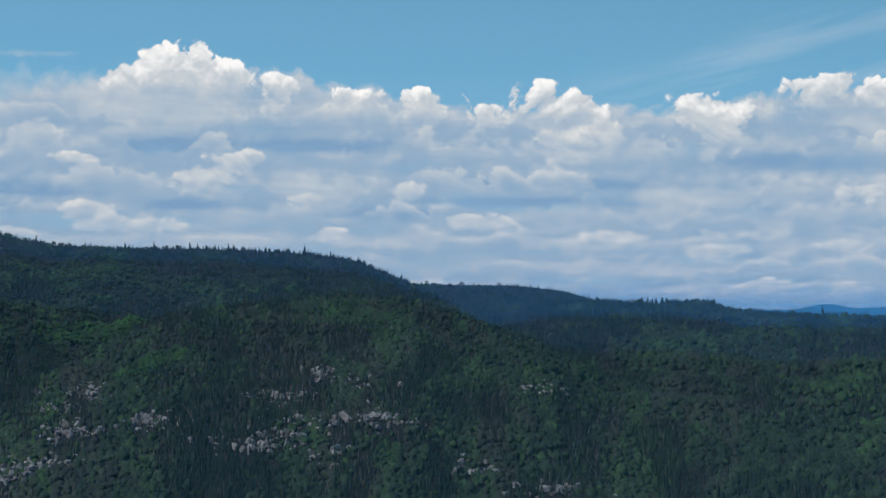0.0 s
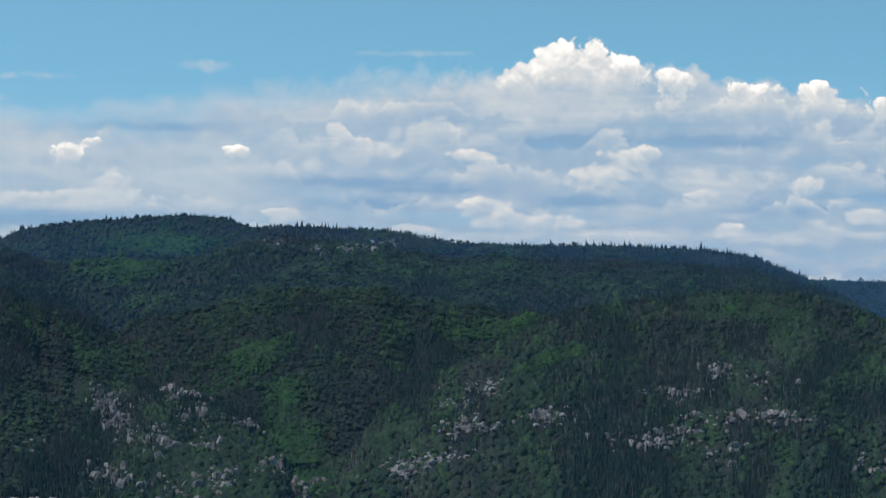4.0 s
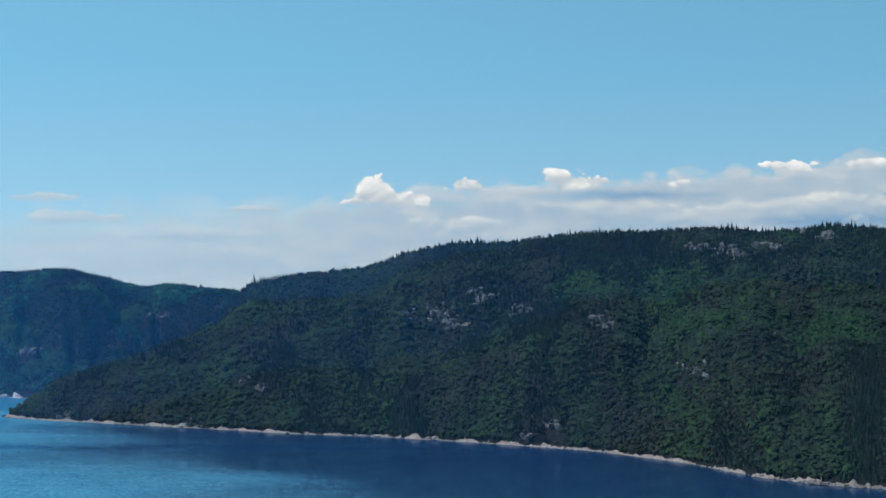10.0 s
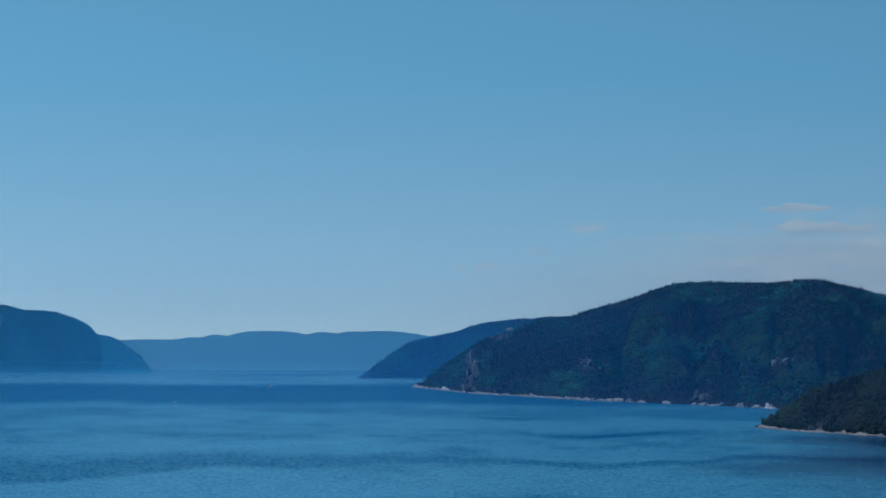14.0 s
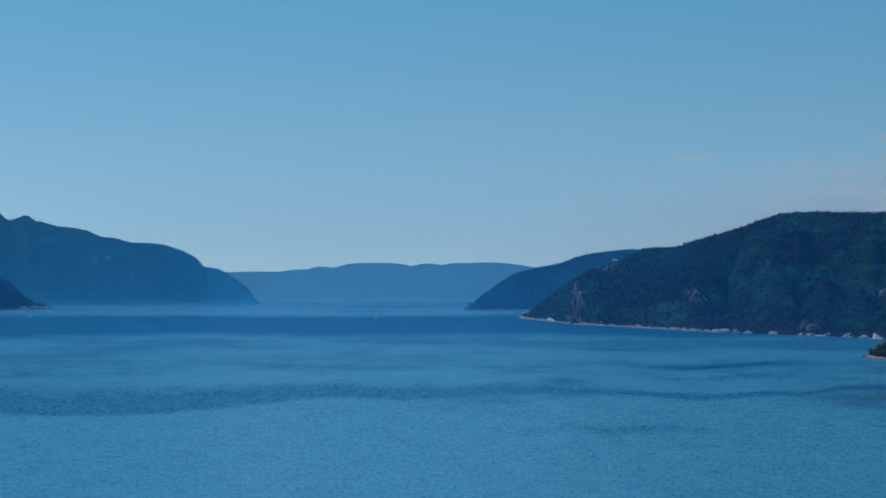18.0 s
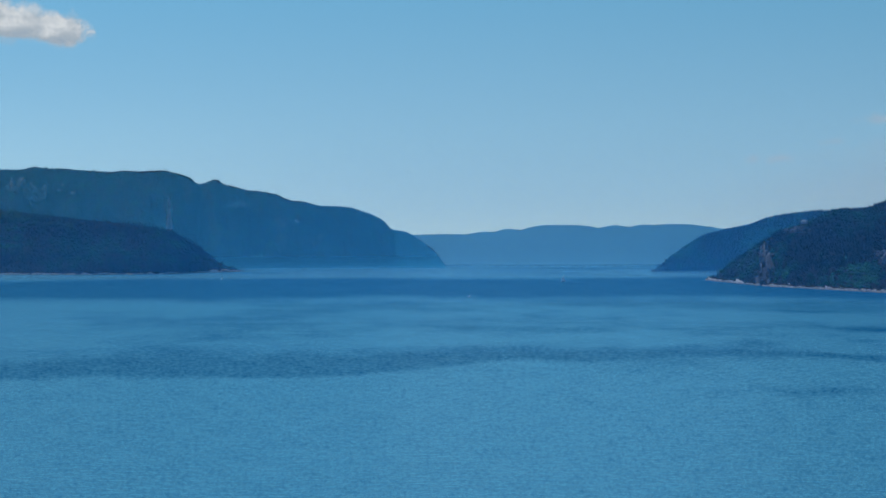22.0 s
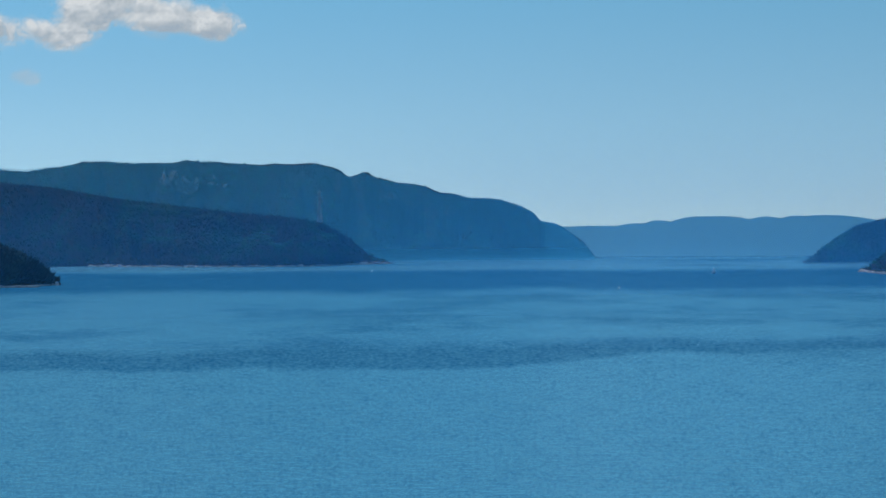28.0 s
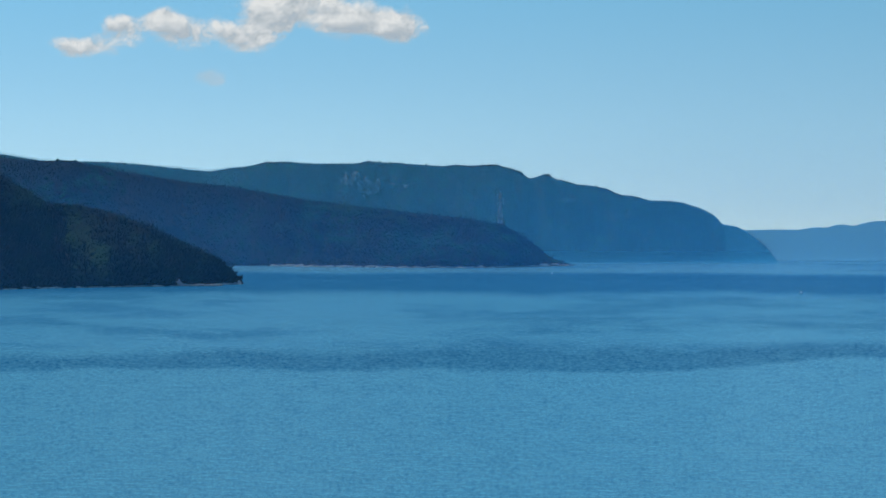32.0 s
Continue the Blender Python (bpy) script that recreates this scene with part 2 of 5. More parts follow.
    TONES = [(0.0, (0.20, 0.35, 0.54)), (0.30, (0.31, 0.44, 0.58)), (0.52, (0.44, 0.53, 0.62)), (0.72, (0.58, 0.63, 0.67)), (0.97, (0.84, 0.84, 0.82))]
    color = n.ramp(n.math("MULTIPLY", blend.outputs[0], 1.0, clamp=True), TONES)

    for spots, firm, full, lift, foot, reach, slope in ((dim, 0.9, 0.40, 0.46, 1.0, 0.30, 0.0), (heads_right + heads_left, 0.22, 0.95, 0.78, 0.45, 0.40, 0.18), (loose, 0.62, 0.92, 0.82, 1.15, 0.26, 0.15), (wisps, 0.9, 0.52, 0.66, 1.0, 0.30, 0.0)):
        whole, rise = blobs(spots, foot)
        one = n.math("MULTIPLY_ADD", n.math("MULTIPLY", rag, n.span(whole, 0.08, 0.45)), reach, whole)
        mask = n.math("MULTIPLY", n.span(one, 0.28, 0.28 + firm), full)
        if foot < 0.5:      # their lower parts melt into the bank
            mask = n.math("MULTIPLY", mask, n.span(rise, -2.2, -0.5))
        light = n.math("ADD", n.math("MULTIPLY_ADD", rise, slope, lift), n.math("MULTIPLY_ADD", lit, 0.14, n.math("MULTIPLY", fine, 0.05)))
        tone = n.ramp(n.math("MULTIPLY", light, 1.0, clamp=True), TONES[:-1] + [(0.98, (1.0, 1.0, 0.98))])
        color = n.mix(mask, color, tone)
        cover = n.math("MAXIMUM", cover, mask)
    # thin cirrus high over the right end of the bank
    slant = n.math("MULTIPLY_ADD", az, 0.22, el)
    streak = n.math("MULTIPLY", n.span(n.noise(n.vec(n.math("MULTIPLY", az, 0.12), n.math("MULTIPLY", slant, 1.3), 4.0), 1.0, 5.0, 0.6), 0.42, 0.75), n.math("MULTIPLY", n.span(az, -1.0, -8.0), n.span(slant, 6.4, 4.9)))
    thin = n.math("MULTIPLY", streak, 0.30)
    color = n.mix(n.math("MULTIPLY", n.span(cover, 0.5, 0.0), n.span(thin, 0.0, 0.05)), color, (0.60, 0.68, 0.74))
    cover = n.math("MAXIMUM", cover, thin)
    cloud = color
    shine = n.add("ShaderNodeVectorMath", operation="SCALE")
    n.put(shine.inputs[0], cloud)
    shine.inputs["Scale"].default_value = CLOUD / SKY
    back = n.add("ShaderNodeBackground")
    tint = n.add("ShaderNodeMix", data_type="RGBA", blend_type="MULTIPLY")
    tint.inputs[0].default_value = 1.0
    n.put(tint.inputs[6], sky.outputs["Color"])
    n.put(tint.inputs[7], n.mix(n.span(el, 0.0, 6.0, smooth=False), (0.89, 0.88, 0.72), (0.58, 0.97, 0.89)))
    n.put(back.inputs["Color"], n.mix(cover, tint.outputs[2], shine.outputs[0]))
    back.inputs["Strength"].default_value = SKY
    n.tree.links.new(back.outputs[0], n.add("ShaderNodeOutputWorld").inputs["Surface"])
    scene.world = world


make_world()
lamp = bpy.data.lights.new("sun", "SUN")
lamp.energy, lamp.angle, lamp.color = 1.7, radians(0.6), (1.0, 0.96, 0.91)
sun = new("sun", lamp)
sa, se = radians(SUN_AZ), radians(SUN_EL)
sun_way = Vector((-math.sin(sa) * math.cos(se), math.cos(sa) * math.cos(se), math.sin(se)))
sun.matrix_world = look(sun_way * 900.0, (0, 0, 0))


# ---- materials ----
def material(name):
    mat = bpy.data.materials.new(name)
    mat.use_nodes = True
    return mat, Nodes(mat.node_tree)


def surface(n, shader):
    n.tree.links.new(shader, n.add("ShaderNodeOutputMaterial").inputs["Surface"])


def principled(n, color, rough, normal=None, specular=0.3):
    node = n.add("ShaderNodeBsdfPrincipled")
    n.put(node.inputs["Base Color"], (*color, 1.0) if isinstance(color, tuple) else color)
    n.put(node.inputs["Roughness"], rough)
    n.put(node.inputs["Specular IOR Level"], specular)
    if normal is not None:
        n.put(node.inputs["Normal"], normal)
    return node.outputs[0]


def bump(n, height, strength, distance):
    node = n.add("ShaderNodeBump")
    n.put(node.inputs["Height"], height)
    n.put(node.inputs["Strength"], strength)
    node.inputs["Distance"].default_value = distance
    return node.outputs[0]


def slopewise(n, pos):
    """Coordinates that run along the shore and up the slopes, on which woods grow in stands drawn out up the hill."""
    sep = n.add("ShaderNodeSeparateXYZ")
    n.put(sep.inputs[0], pos)
    angle = n.math("ARCTAN2", n.math("MULTIPLY", sep.outputs[0], -1.0), sep.outputs[1])
    far = n.add("ShaderNodeVectorMath", operation="LENGTH")
    n.put(far.inputs[0], pos)
    return n.vec(n.math("MULTIPLY", angle, 57.3), n.math("MULTIPLY", far.outputs["Value"], 0.0035), n.math("MULTIPLY", sep.outputs[2], 0.02))


def leaf_material(name, dark, mid, light, patch, grey, skyward):
    """Foliage: every tree its own tone, stands of fresh green and of thin greyish trees in large patches."""
    mat, n = material(name)
    geo = n.add("ShaderNodeNewGeometry")
    pos = geo.outputs["Position"]
    place = slopewise(n, pos)
    tone = n.ramp(geo.outputs["Random Per Island"], [(0.0, dark), (0.45, mid), (0.9, light), (1.0, patch)])
    stand = n.math("MULTIPLY_ADD", n.noise(place, 0.9, 4.0, 0.62), 0.7, n.math("MULTIPLY", n.noise(place, 5.0, 3.0, 0.6), 0.3))
    thin = n.math("MULTIPLY_ADD", n.noise(place, 0.75, 5.0, 0.62, 0.4), 0.75, n.math("MULTIPLY", n.noise(place, 4.0, 2.0), 0.25))
    col = n.mix(n.math("MULTIPLY", n.span(stand, 0.49, 0.62), 0.8), tone, patch)
    col = n.mix(n.math("MULTIPLY", n.span(thin, 0.49, 0.60), 0.72), col, grey)
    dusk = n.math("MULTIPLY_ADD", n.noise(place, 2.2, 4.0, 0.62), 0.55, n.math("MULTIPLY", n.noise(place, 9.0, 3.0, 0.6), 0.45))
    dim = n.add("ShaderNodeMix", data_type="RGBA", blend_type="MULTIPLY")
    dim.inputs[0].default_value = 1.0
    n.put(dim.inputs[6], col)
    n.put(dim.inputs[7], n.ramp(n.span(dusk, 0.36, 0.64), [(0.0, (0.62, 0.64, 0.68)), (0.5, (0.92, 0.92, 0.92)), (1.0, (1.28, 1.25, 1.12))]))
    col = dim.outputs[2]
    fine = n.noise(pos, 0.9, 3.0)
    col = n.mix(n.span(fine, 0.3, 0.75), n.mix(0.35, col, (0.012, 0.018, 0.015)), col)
    # a crown is a cloud of leaves, most of which turn to the sky
    up = n.add("ShaderNodeVectorMath", operation="MULTIPLY_ADD")
    n.put(up.inputs[0], geo.outputs["Normal"])
    up.inputs[1].default_value, up.inputs[2].default_value = (1.0 - skyward,) * 3, (0.0, 0.0, skyward)
    unit = n.add("ShaderNodeVectorMath", operation="NORMALIZE")
    n.put(unit.inputs[0], up.outputs[0])
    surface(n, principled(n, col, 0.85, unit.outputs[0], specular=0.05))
    return mat


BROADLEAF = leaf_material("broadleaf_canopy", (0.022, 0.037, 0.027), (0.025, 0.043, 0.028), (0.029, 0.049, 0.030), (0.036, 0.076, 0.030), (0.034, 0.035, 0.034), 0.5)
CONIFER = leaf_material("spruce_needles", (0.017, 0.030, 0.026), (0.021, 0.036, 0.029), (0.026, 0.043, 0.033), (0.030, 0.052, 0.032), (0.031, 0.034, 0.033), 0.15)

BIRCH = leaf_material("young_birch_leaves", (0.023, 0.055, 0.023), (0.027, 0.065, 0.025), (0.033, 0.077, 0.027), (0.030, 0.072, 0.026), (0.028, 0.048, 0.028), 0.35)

# far woods: blue haze and the relief's light and shade painted into leaf colour
FAR_LEAVES = leaf_material("far_leaves_haze_tinted", (0.018, 0.080, 0.052), (0.026, 0.105, 0.066), (0.034, 0.130, 0.078), (0.050, 0.180, 0.096), (0.007, 0.018, 0.024), 0.0)


def soil_material():
    mat, n = material("forest_floor")
    pos = n.add("ShaderNodeNewGeometry").outputs["Position"]
    big, small = n.noise(pos, 0.012, 5.0), n.noise(pos, 0.35, 5.0, 0.65)
    brush = n.noise(slopewise(n, pos), 12.0, 5.0, 0.7)
    col = n.mix(n.span(small, 0.35, 0.7), (0.012, 0.018, 0.014), (0.022, 0.029, 0.022))
    col = n.mix(n.span(brush, 0.42, 0.62), col, (0.034, 0.033, 0.033))
    col = n.mix(n.span(big, 0.45, 0.7), col, (0.024, 0.026, 0.024))
    surface(n, principled(n, col, 0.95, bump(n, n.math("ADD", small, brush), 1.0, 3.0), 0.1))
    return mat


def rock_material(name, low, high, stain):
    mat, n = material(name)
    geo = n.add("ShaderNodeNewGeometry")
    pos = geo.outputs["Position"]
    grain = n.noise(pos, 0.8, 6.0, 0.65)
    stretch = n.add("ShaderNodeMapping")
    stretch.inputs["Scale"].default_value = (1.0, 1.0, 0.18)
    n.put(stretch.inputs["Vector"], pos)
    streak = n.noise(stretch.outputs[0], 0.55, 5.0, 0.6)
    col = n.mix(n.span(grain, 0.3, 0.72), low, high)
    col = n.mix(n.math("MULTIPLY", n.span(streak, 0.48, 0.66), 0.85), col, stain)
    tone = n.ramp(n.add("ShaderNodeObjectInfo").outputs["Random"], [(0.0, 0.38), (1.0, 1.0)])
    mul = n.add("ShaderNodeMix", data_type="RGBA", blend_type="MULTIPLY")
    mul.inputs[0].default_value = 1.0
    n.put(mul.inputs[6], col)
    n.put(mul.inputs[7], tone)
    surface(n, principled(n, mul.outputs[2], 0.85, bump(n, grain, 0.8, 0.8), 0.2))
    return mat


ROCK = rock_material("granite", (0.19, 0.17, 0.165), (0.36, 0.325, 0.31), (0.09, 0.08, 0.08))
SHORE_ROCK = rock_material("washed_shore_granite", (0.30, 0.245, 0.22), (0.50, 0.42, 0.38), (0.16, 0.13, 0.12))
# lighter copy of the shore granite: sunlight on far shores put into its colour
BRIGHT_SHORE_ROCK = rock_material("brightened_shore_granite", (0.60, 0.55, 0.52), (0.86, 0.80, 0.76), (0.40, 0.35, 0.33))
SOIL = soil_material()


def ring_place(az, far):
    return (-math.sin(radians(az)) * far, math.cos(radians(az)) * far, 0.0)


def water_material():
    """Wind on the water: ruffled lanes, smoother lanes, small waves; sky and hill reflections painted in."""
    mat, n = material("fjord_water")
    pos = n.add("ShaderNodeNewGeometry").outputs["Position"]
    far = n.add("ShaderNodeVectorMath", operation="LENGTH")
    n.put(far.inputs[0], pos)
    sep = n.add("ShaderNodeSeparateXYZ")
    n.put(sep.inputs[0], pos)
    angle = n.math("ARCTAN2", n.math("MULTIPLY", sep.outputs[0], -1.0), sep.outputs[1])
    wander = n.noise(n.vec(n.math("MULTIPLY", far.outputs["Value"], 0.0042), n.math("MULTIPLY", angle, 3.2), 2.4), 1.0, 5.0, 0.58, 0.4)
    az = n.math("MULTIPLY", angle, 57.2958)
    dip = n.math("MULTIPLY", n.math("ARCTANGENT", n.math("DIVIDE", EYE, n.math("MAXIMUM", far.outputs["Value"], 1.0))), 57.2958)

    def drawn_out(u, v, w, detail, rough=0.6):
        return n.noise(n.vec(n.math("MULTIPLY", az, u), n.math("MULTIPLY", n.math("LOGARITHM", dip, 2.718), v), w), 1.0, detail, rough)

    uneven = n.math("MULTIPLY", n.math("MULTIPLY_ADD", drawn_out(0.26, 2.2, 1.0, 3.0, 0.5), 1.0, -0.5), n.math("MULTIPLY", dip, 0.22))
    bent = n.math("ADD", dip, uneven)

    # lanes of ruffled water, their darker sky reflection painted as colour: one in the middle with a sharp near edge,
    # one before the far shore
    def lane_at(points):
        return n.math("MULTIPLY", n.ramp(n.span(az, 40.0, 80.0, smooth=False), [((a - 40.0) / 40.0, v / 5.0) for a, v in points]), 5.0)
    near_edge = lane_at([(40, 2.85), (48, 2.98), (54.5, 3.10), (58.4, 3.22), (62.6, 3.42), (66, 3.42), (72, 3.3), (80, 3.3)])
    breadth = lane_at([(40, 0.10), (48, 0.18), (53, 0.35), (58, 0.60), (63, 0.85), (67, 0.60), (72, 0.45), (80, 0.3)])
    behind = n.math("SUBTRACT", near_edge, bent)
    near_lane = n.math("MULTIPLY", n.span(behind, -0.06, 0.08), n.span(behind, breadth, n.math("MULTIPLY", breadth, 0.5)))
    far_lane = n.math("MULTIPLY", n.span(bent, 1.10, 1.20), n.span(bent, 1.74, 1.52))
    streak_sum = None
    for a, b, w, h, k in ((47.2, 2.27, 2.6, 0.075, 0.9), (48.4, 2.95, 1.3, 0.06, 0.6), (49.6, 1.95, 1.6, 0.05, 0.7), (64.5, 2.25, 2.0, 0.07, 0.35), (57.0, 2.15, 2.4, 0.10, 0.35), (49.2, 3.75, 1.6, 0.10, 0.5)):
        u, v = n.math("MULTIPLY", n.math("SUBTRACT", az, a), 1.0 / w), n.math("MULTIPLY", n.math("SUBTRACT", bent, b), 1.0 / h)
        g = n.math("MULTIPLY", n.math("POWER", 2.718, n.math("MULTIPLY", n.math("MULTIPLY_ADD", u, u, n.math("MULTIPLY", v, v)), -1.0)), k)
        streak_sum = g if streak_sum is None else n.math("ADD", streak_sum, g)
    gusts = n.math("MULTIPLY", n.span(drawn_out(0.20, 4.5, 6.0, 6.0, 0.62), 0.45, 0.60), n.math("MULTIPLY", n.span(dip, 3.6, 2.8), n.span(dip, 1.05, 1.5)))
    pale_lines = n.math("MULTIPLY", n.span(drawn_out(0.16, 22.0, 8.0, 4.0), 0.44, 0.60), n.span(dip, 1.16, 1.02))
    ruffle_and_tone = n.math("MAXIMUM", n.math("MAXIMUM", n.math("MULTIPLY", near_lane, 0.62), n.math("MULTIPLY", far_lane, 0.85)), n.math("MULTIPLY", gusts, 0.50))
    ruffle_and_tone = n.math("MAXIMUM", n.math("MAXIMUM", ruffle_and_tone, streak_sum), n.math("MULTIPLY", pale_lines, 0.55))
    # deeper blue painted on the side of the bay, for the hills' reflection and shade
    ruffle_and_tone = n.math("ADD", ruffle_and_tone, n.math("MULTIPLY", n.span(az, 55.0, 43.0), 0.18), clamp=True)
    swell = n.noise(pos, 0.17, 3.0, 0.6)
    chop = n.noise(pos, 0.7, 3.0, 0.65)
    height = n.math("ADD", n.math("MULTIPLY", swell, 2.8), n.math("MULTIPLY", chop, 0.5))
    # smooth water in the lee of the long hill, the hill's dark reflection painted into its colour
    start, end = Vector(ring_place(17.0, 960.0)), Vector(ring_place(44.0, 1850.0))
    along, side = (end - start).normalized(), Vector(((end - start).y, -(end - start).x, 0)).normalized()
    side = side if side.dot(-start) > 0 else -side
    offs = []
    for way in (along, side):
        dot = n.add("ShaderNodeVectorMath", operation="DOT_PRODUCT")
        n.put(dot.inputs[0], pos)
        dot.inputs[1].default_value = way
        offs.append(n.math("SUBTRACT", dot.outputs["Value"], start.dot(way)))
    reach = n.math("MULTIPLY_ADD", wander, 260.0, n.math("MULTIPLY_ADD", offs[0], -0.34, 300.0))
    lee_and_reflection = n.math("MULTIPLY", n.span(n.math("SUBTRACT", reach, offs[1]), 0.0, 140.0), n.span(offs[0], 1130.0, 820.0))
    open_water = n.math("SUBTRACT", 1.0, lee_and_reflection)
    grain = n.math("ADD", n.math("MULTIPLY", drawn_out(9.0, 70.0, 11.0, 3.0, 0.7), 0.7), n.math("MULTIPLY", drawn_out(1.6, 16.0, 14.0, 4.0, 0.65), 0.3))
    # light and dark of the wavelets, painted as tone besides the bump
    ripple_tone = n.math("MULTIPLY", n.math("SUBTRACT", grain, 0.5), n.math("MULTIPLY", n.span(dip, 1.2, 3.6, 0.9, 3.1), n.math("MULTIPLY", n.span(dip, 11.0, 7.5), n.math("MULTIPLY_ADD", ruffle_and_tone, -0.5, 1.0))))
    shade = n.math("ADD", n.math("MULTIPLY_ADD", ruffle_and_tone, 0.85, 0.16), ripple_tone, clamp=True)
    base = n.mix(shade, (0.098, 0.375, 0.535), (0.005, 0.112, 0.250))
    # pale sky reflection along the far shore, painted into the base colour
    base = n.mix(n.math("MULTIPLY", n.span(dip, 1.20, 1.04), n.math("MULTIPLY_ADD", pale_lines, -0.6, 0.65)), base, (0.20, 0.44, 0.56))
    body, gloss, both = n.add("ShaderNodeBsdfDiffuse"), n.add("ShaderNodeBsdfGlossy"), n.add("ShaderNodeMixShader")
    n.put(body.inputs["Color"], n.mix(lee_and_reflection, base, (0.006, 0.032, 0.095)))
    gloss.inputs["Color"].default_value = (0.80, 0.95, 1.0, 1.0)
    gloss.inputs["Roughness"].default_value = 0.12
    wave = bump(n, height, n.math("MULTIPLY", open_water, n.math("MULTIPLY_ADD", ruffle_and_tone, 0.25, 0.65)), 1.0)
    n.put(gloss.inputs["Normal"], wave)
    fresnel = n.add("ShaderNodeFresnel")
    fresnel.inputs["IOR"].default_value = 1.333
    n.put(fresnel.inputs["Normal"], wave)
    # ruffled water shows more of its painted dark colour than of the sky
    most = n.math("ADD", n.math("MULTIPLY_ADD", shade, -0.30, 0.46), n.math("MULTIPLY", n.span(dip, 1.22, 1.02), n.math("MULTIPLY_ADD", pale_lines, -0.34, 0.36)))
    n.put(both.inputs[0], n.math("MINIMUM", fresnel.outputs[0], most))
    n.tree.links.new(body.outputs[0], both.inputs[1])
    n.tree.links.new(gloss.outputs[0], both.inputs[2])
    surface(n, both.outputs[0])
    return mat


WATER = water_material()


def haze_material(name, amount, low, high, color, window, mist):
    """Sheet standing in for thin summer haze over the fjord: it thins out with height, and from one azimuth of the
    window to the other.
    """
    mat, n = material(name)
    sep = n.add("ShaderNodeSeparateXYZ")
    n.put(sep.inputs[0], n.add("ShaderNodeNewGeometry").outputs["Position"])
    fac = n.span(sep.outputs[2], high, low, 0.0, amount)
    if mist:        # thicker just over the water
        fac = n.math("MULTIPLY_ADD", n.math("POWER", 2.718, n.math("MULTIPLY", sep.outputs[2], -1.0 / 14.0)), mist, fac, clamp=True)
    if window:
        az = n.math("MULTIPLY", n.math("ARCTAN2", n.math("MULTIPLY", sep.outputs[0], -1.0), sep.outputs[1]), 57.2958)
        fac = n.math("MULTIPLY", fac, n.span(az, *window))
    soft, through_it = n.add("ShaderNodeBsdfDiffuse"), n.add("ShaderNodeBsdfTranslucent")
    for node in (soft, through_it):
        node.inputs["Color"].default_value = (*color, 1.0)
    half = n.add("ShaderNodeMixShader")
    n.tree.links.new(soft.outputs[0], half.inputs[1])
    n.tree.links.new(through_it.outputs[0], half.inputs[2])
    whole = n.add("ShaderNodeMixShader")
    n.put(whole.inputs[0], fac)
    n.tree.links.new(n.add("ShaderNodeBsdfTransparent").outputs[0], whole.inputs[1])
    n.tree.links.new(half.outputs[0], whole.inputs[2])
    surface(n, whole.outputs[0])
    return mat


def plain_material(name, color, rough=0.6, metal=0.0):
    mat, n = material(name)
    pos = n.add("ShaderNodeNewGeometry").outputs["Position"]
    col = n.mix(n.span(n.noise(pos, 3.0, 4.0), 0.3, 0.7), tuple(c * 0.8 for c in color), color)
    node = n.add("ShaderNodeBsdfPrincipled")
    n.put(node.inputs["Base Color"], col)
    node.inputs["Roughness"].default_value, node.inputs["Metallic"].default_value = rough, metal
    surface(n, node.outputs[0])
    return mat


WHITE_PAINT = plain_material("white_paint", (0.76, 0.88, 0.96), 0.4)


def sailcloth_material():
    """Thin cloth that lets the light through."""
    mat, n = material("sailcloth")
    front, back, both = n.add("ShaderNodeBsdfDiffuse"), n.add("ShaderNodeBsdfTranslucent"), n.add("ShaderNodeMixShader")
    weave = n.noise(n.add("ShaderNodeNewGeometry").outputs["Position"], 4.0, 3.0)
    for node in (front, back):
        n.put(node.inputs["Color"], n.mix(weave, (0.74, 0.87, 0.96), (0.84, 0.93, 0.99)))
    n.tree.links.new(front.outputs[0], both.inputs[1])
    n.tree.links.new(back.outputs[0], both.inputs[2])
    surface(n, both.outputs[0])
    return mat


SAILCLOTH = sailcloth_material()
STEEL = plain_material("galvanised_steel", (0.40, 0.41, 0.43), 0.5, 0.1)
PALE_ROOF = plain_material("pale_sheet_metal", (0.30, 0.28, 0.27), 0.6)
GREY_WOOD = plain_material("weathered_wood", (0.34, 0.31, 0.28), 0.85)
DEAD_WOOD = plain_material("dead_grey_wood", (0.115, 0.105, 0.105), 0.9)
CONCRETE = plain_material("pale_concrete", (0.36, 0.34, 0.32), 0.85)

# ---- terrain ----
rng = np.random.default_rng(7)


def lattice(ix, iy, seed):
    h = (ix.astype(np.int64) * 374761393 + iy.astype(np.int64) * 668265263 + seed * 974711) & 0x7FFFFFFF
    h = ((h ^ (h >> 13)) * 1274126177) & 0x7FFFFFFF
    return ((h ^ (h >> 16)) & 0xFFFF) / 65535.0


def value_noise(x, y, seed):
    ix, iy = np.floor(x), np.floor(y)
    fx, fy = x - ix, y - iy
    fx, fy = fx * fx * (3 - 2 * fx), fy * fy * (3 - 2 * fy)
    a, b = lattice(ix, iy, seed), lattice(ix + 1, iy, seed)
    c, d = lattice(ix, iy + 1, seed), lattice(ix + 1, iy + 1, seed)
    return (a + (b - a) * fx) * (1 - fy) + (c + (d - c) * fx) * fy - 0.5


def fbm(x, y, size, octaves, seed):
    total, amp = 0.0, 1.0
    for i in range(octaves):
        total = total + amp * value_noise(x / size + 17.3 * i, y / size - 9.1 * i, seed + i)
        amp, size = amp * 0.5, size * 0.48
    return total


def curve(points, reach=0.16):
    """A smooth function through a few (degrees, value) pairs."""
    xs, ys = np.array(points).T
    order = np.argsort(xs)
    xs, ys = xs[order], ys[order]

    def value(a):
        return sum(np.interp(a + o, xs, ys) * w for o, w in ((-reach, 0.25), (0.0, 0.5), (reach, 0.25)))
    return value


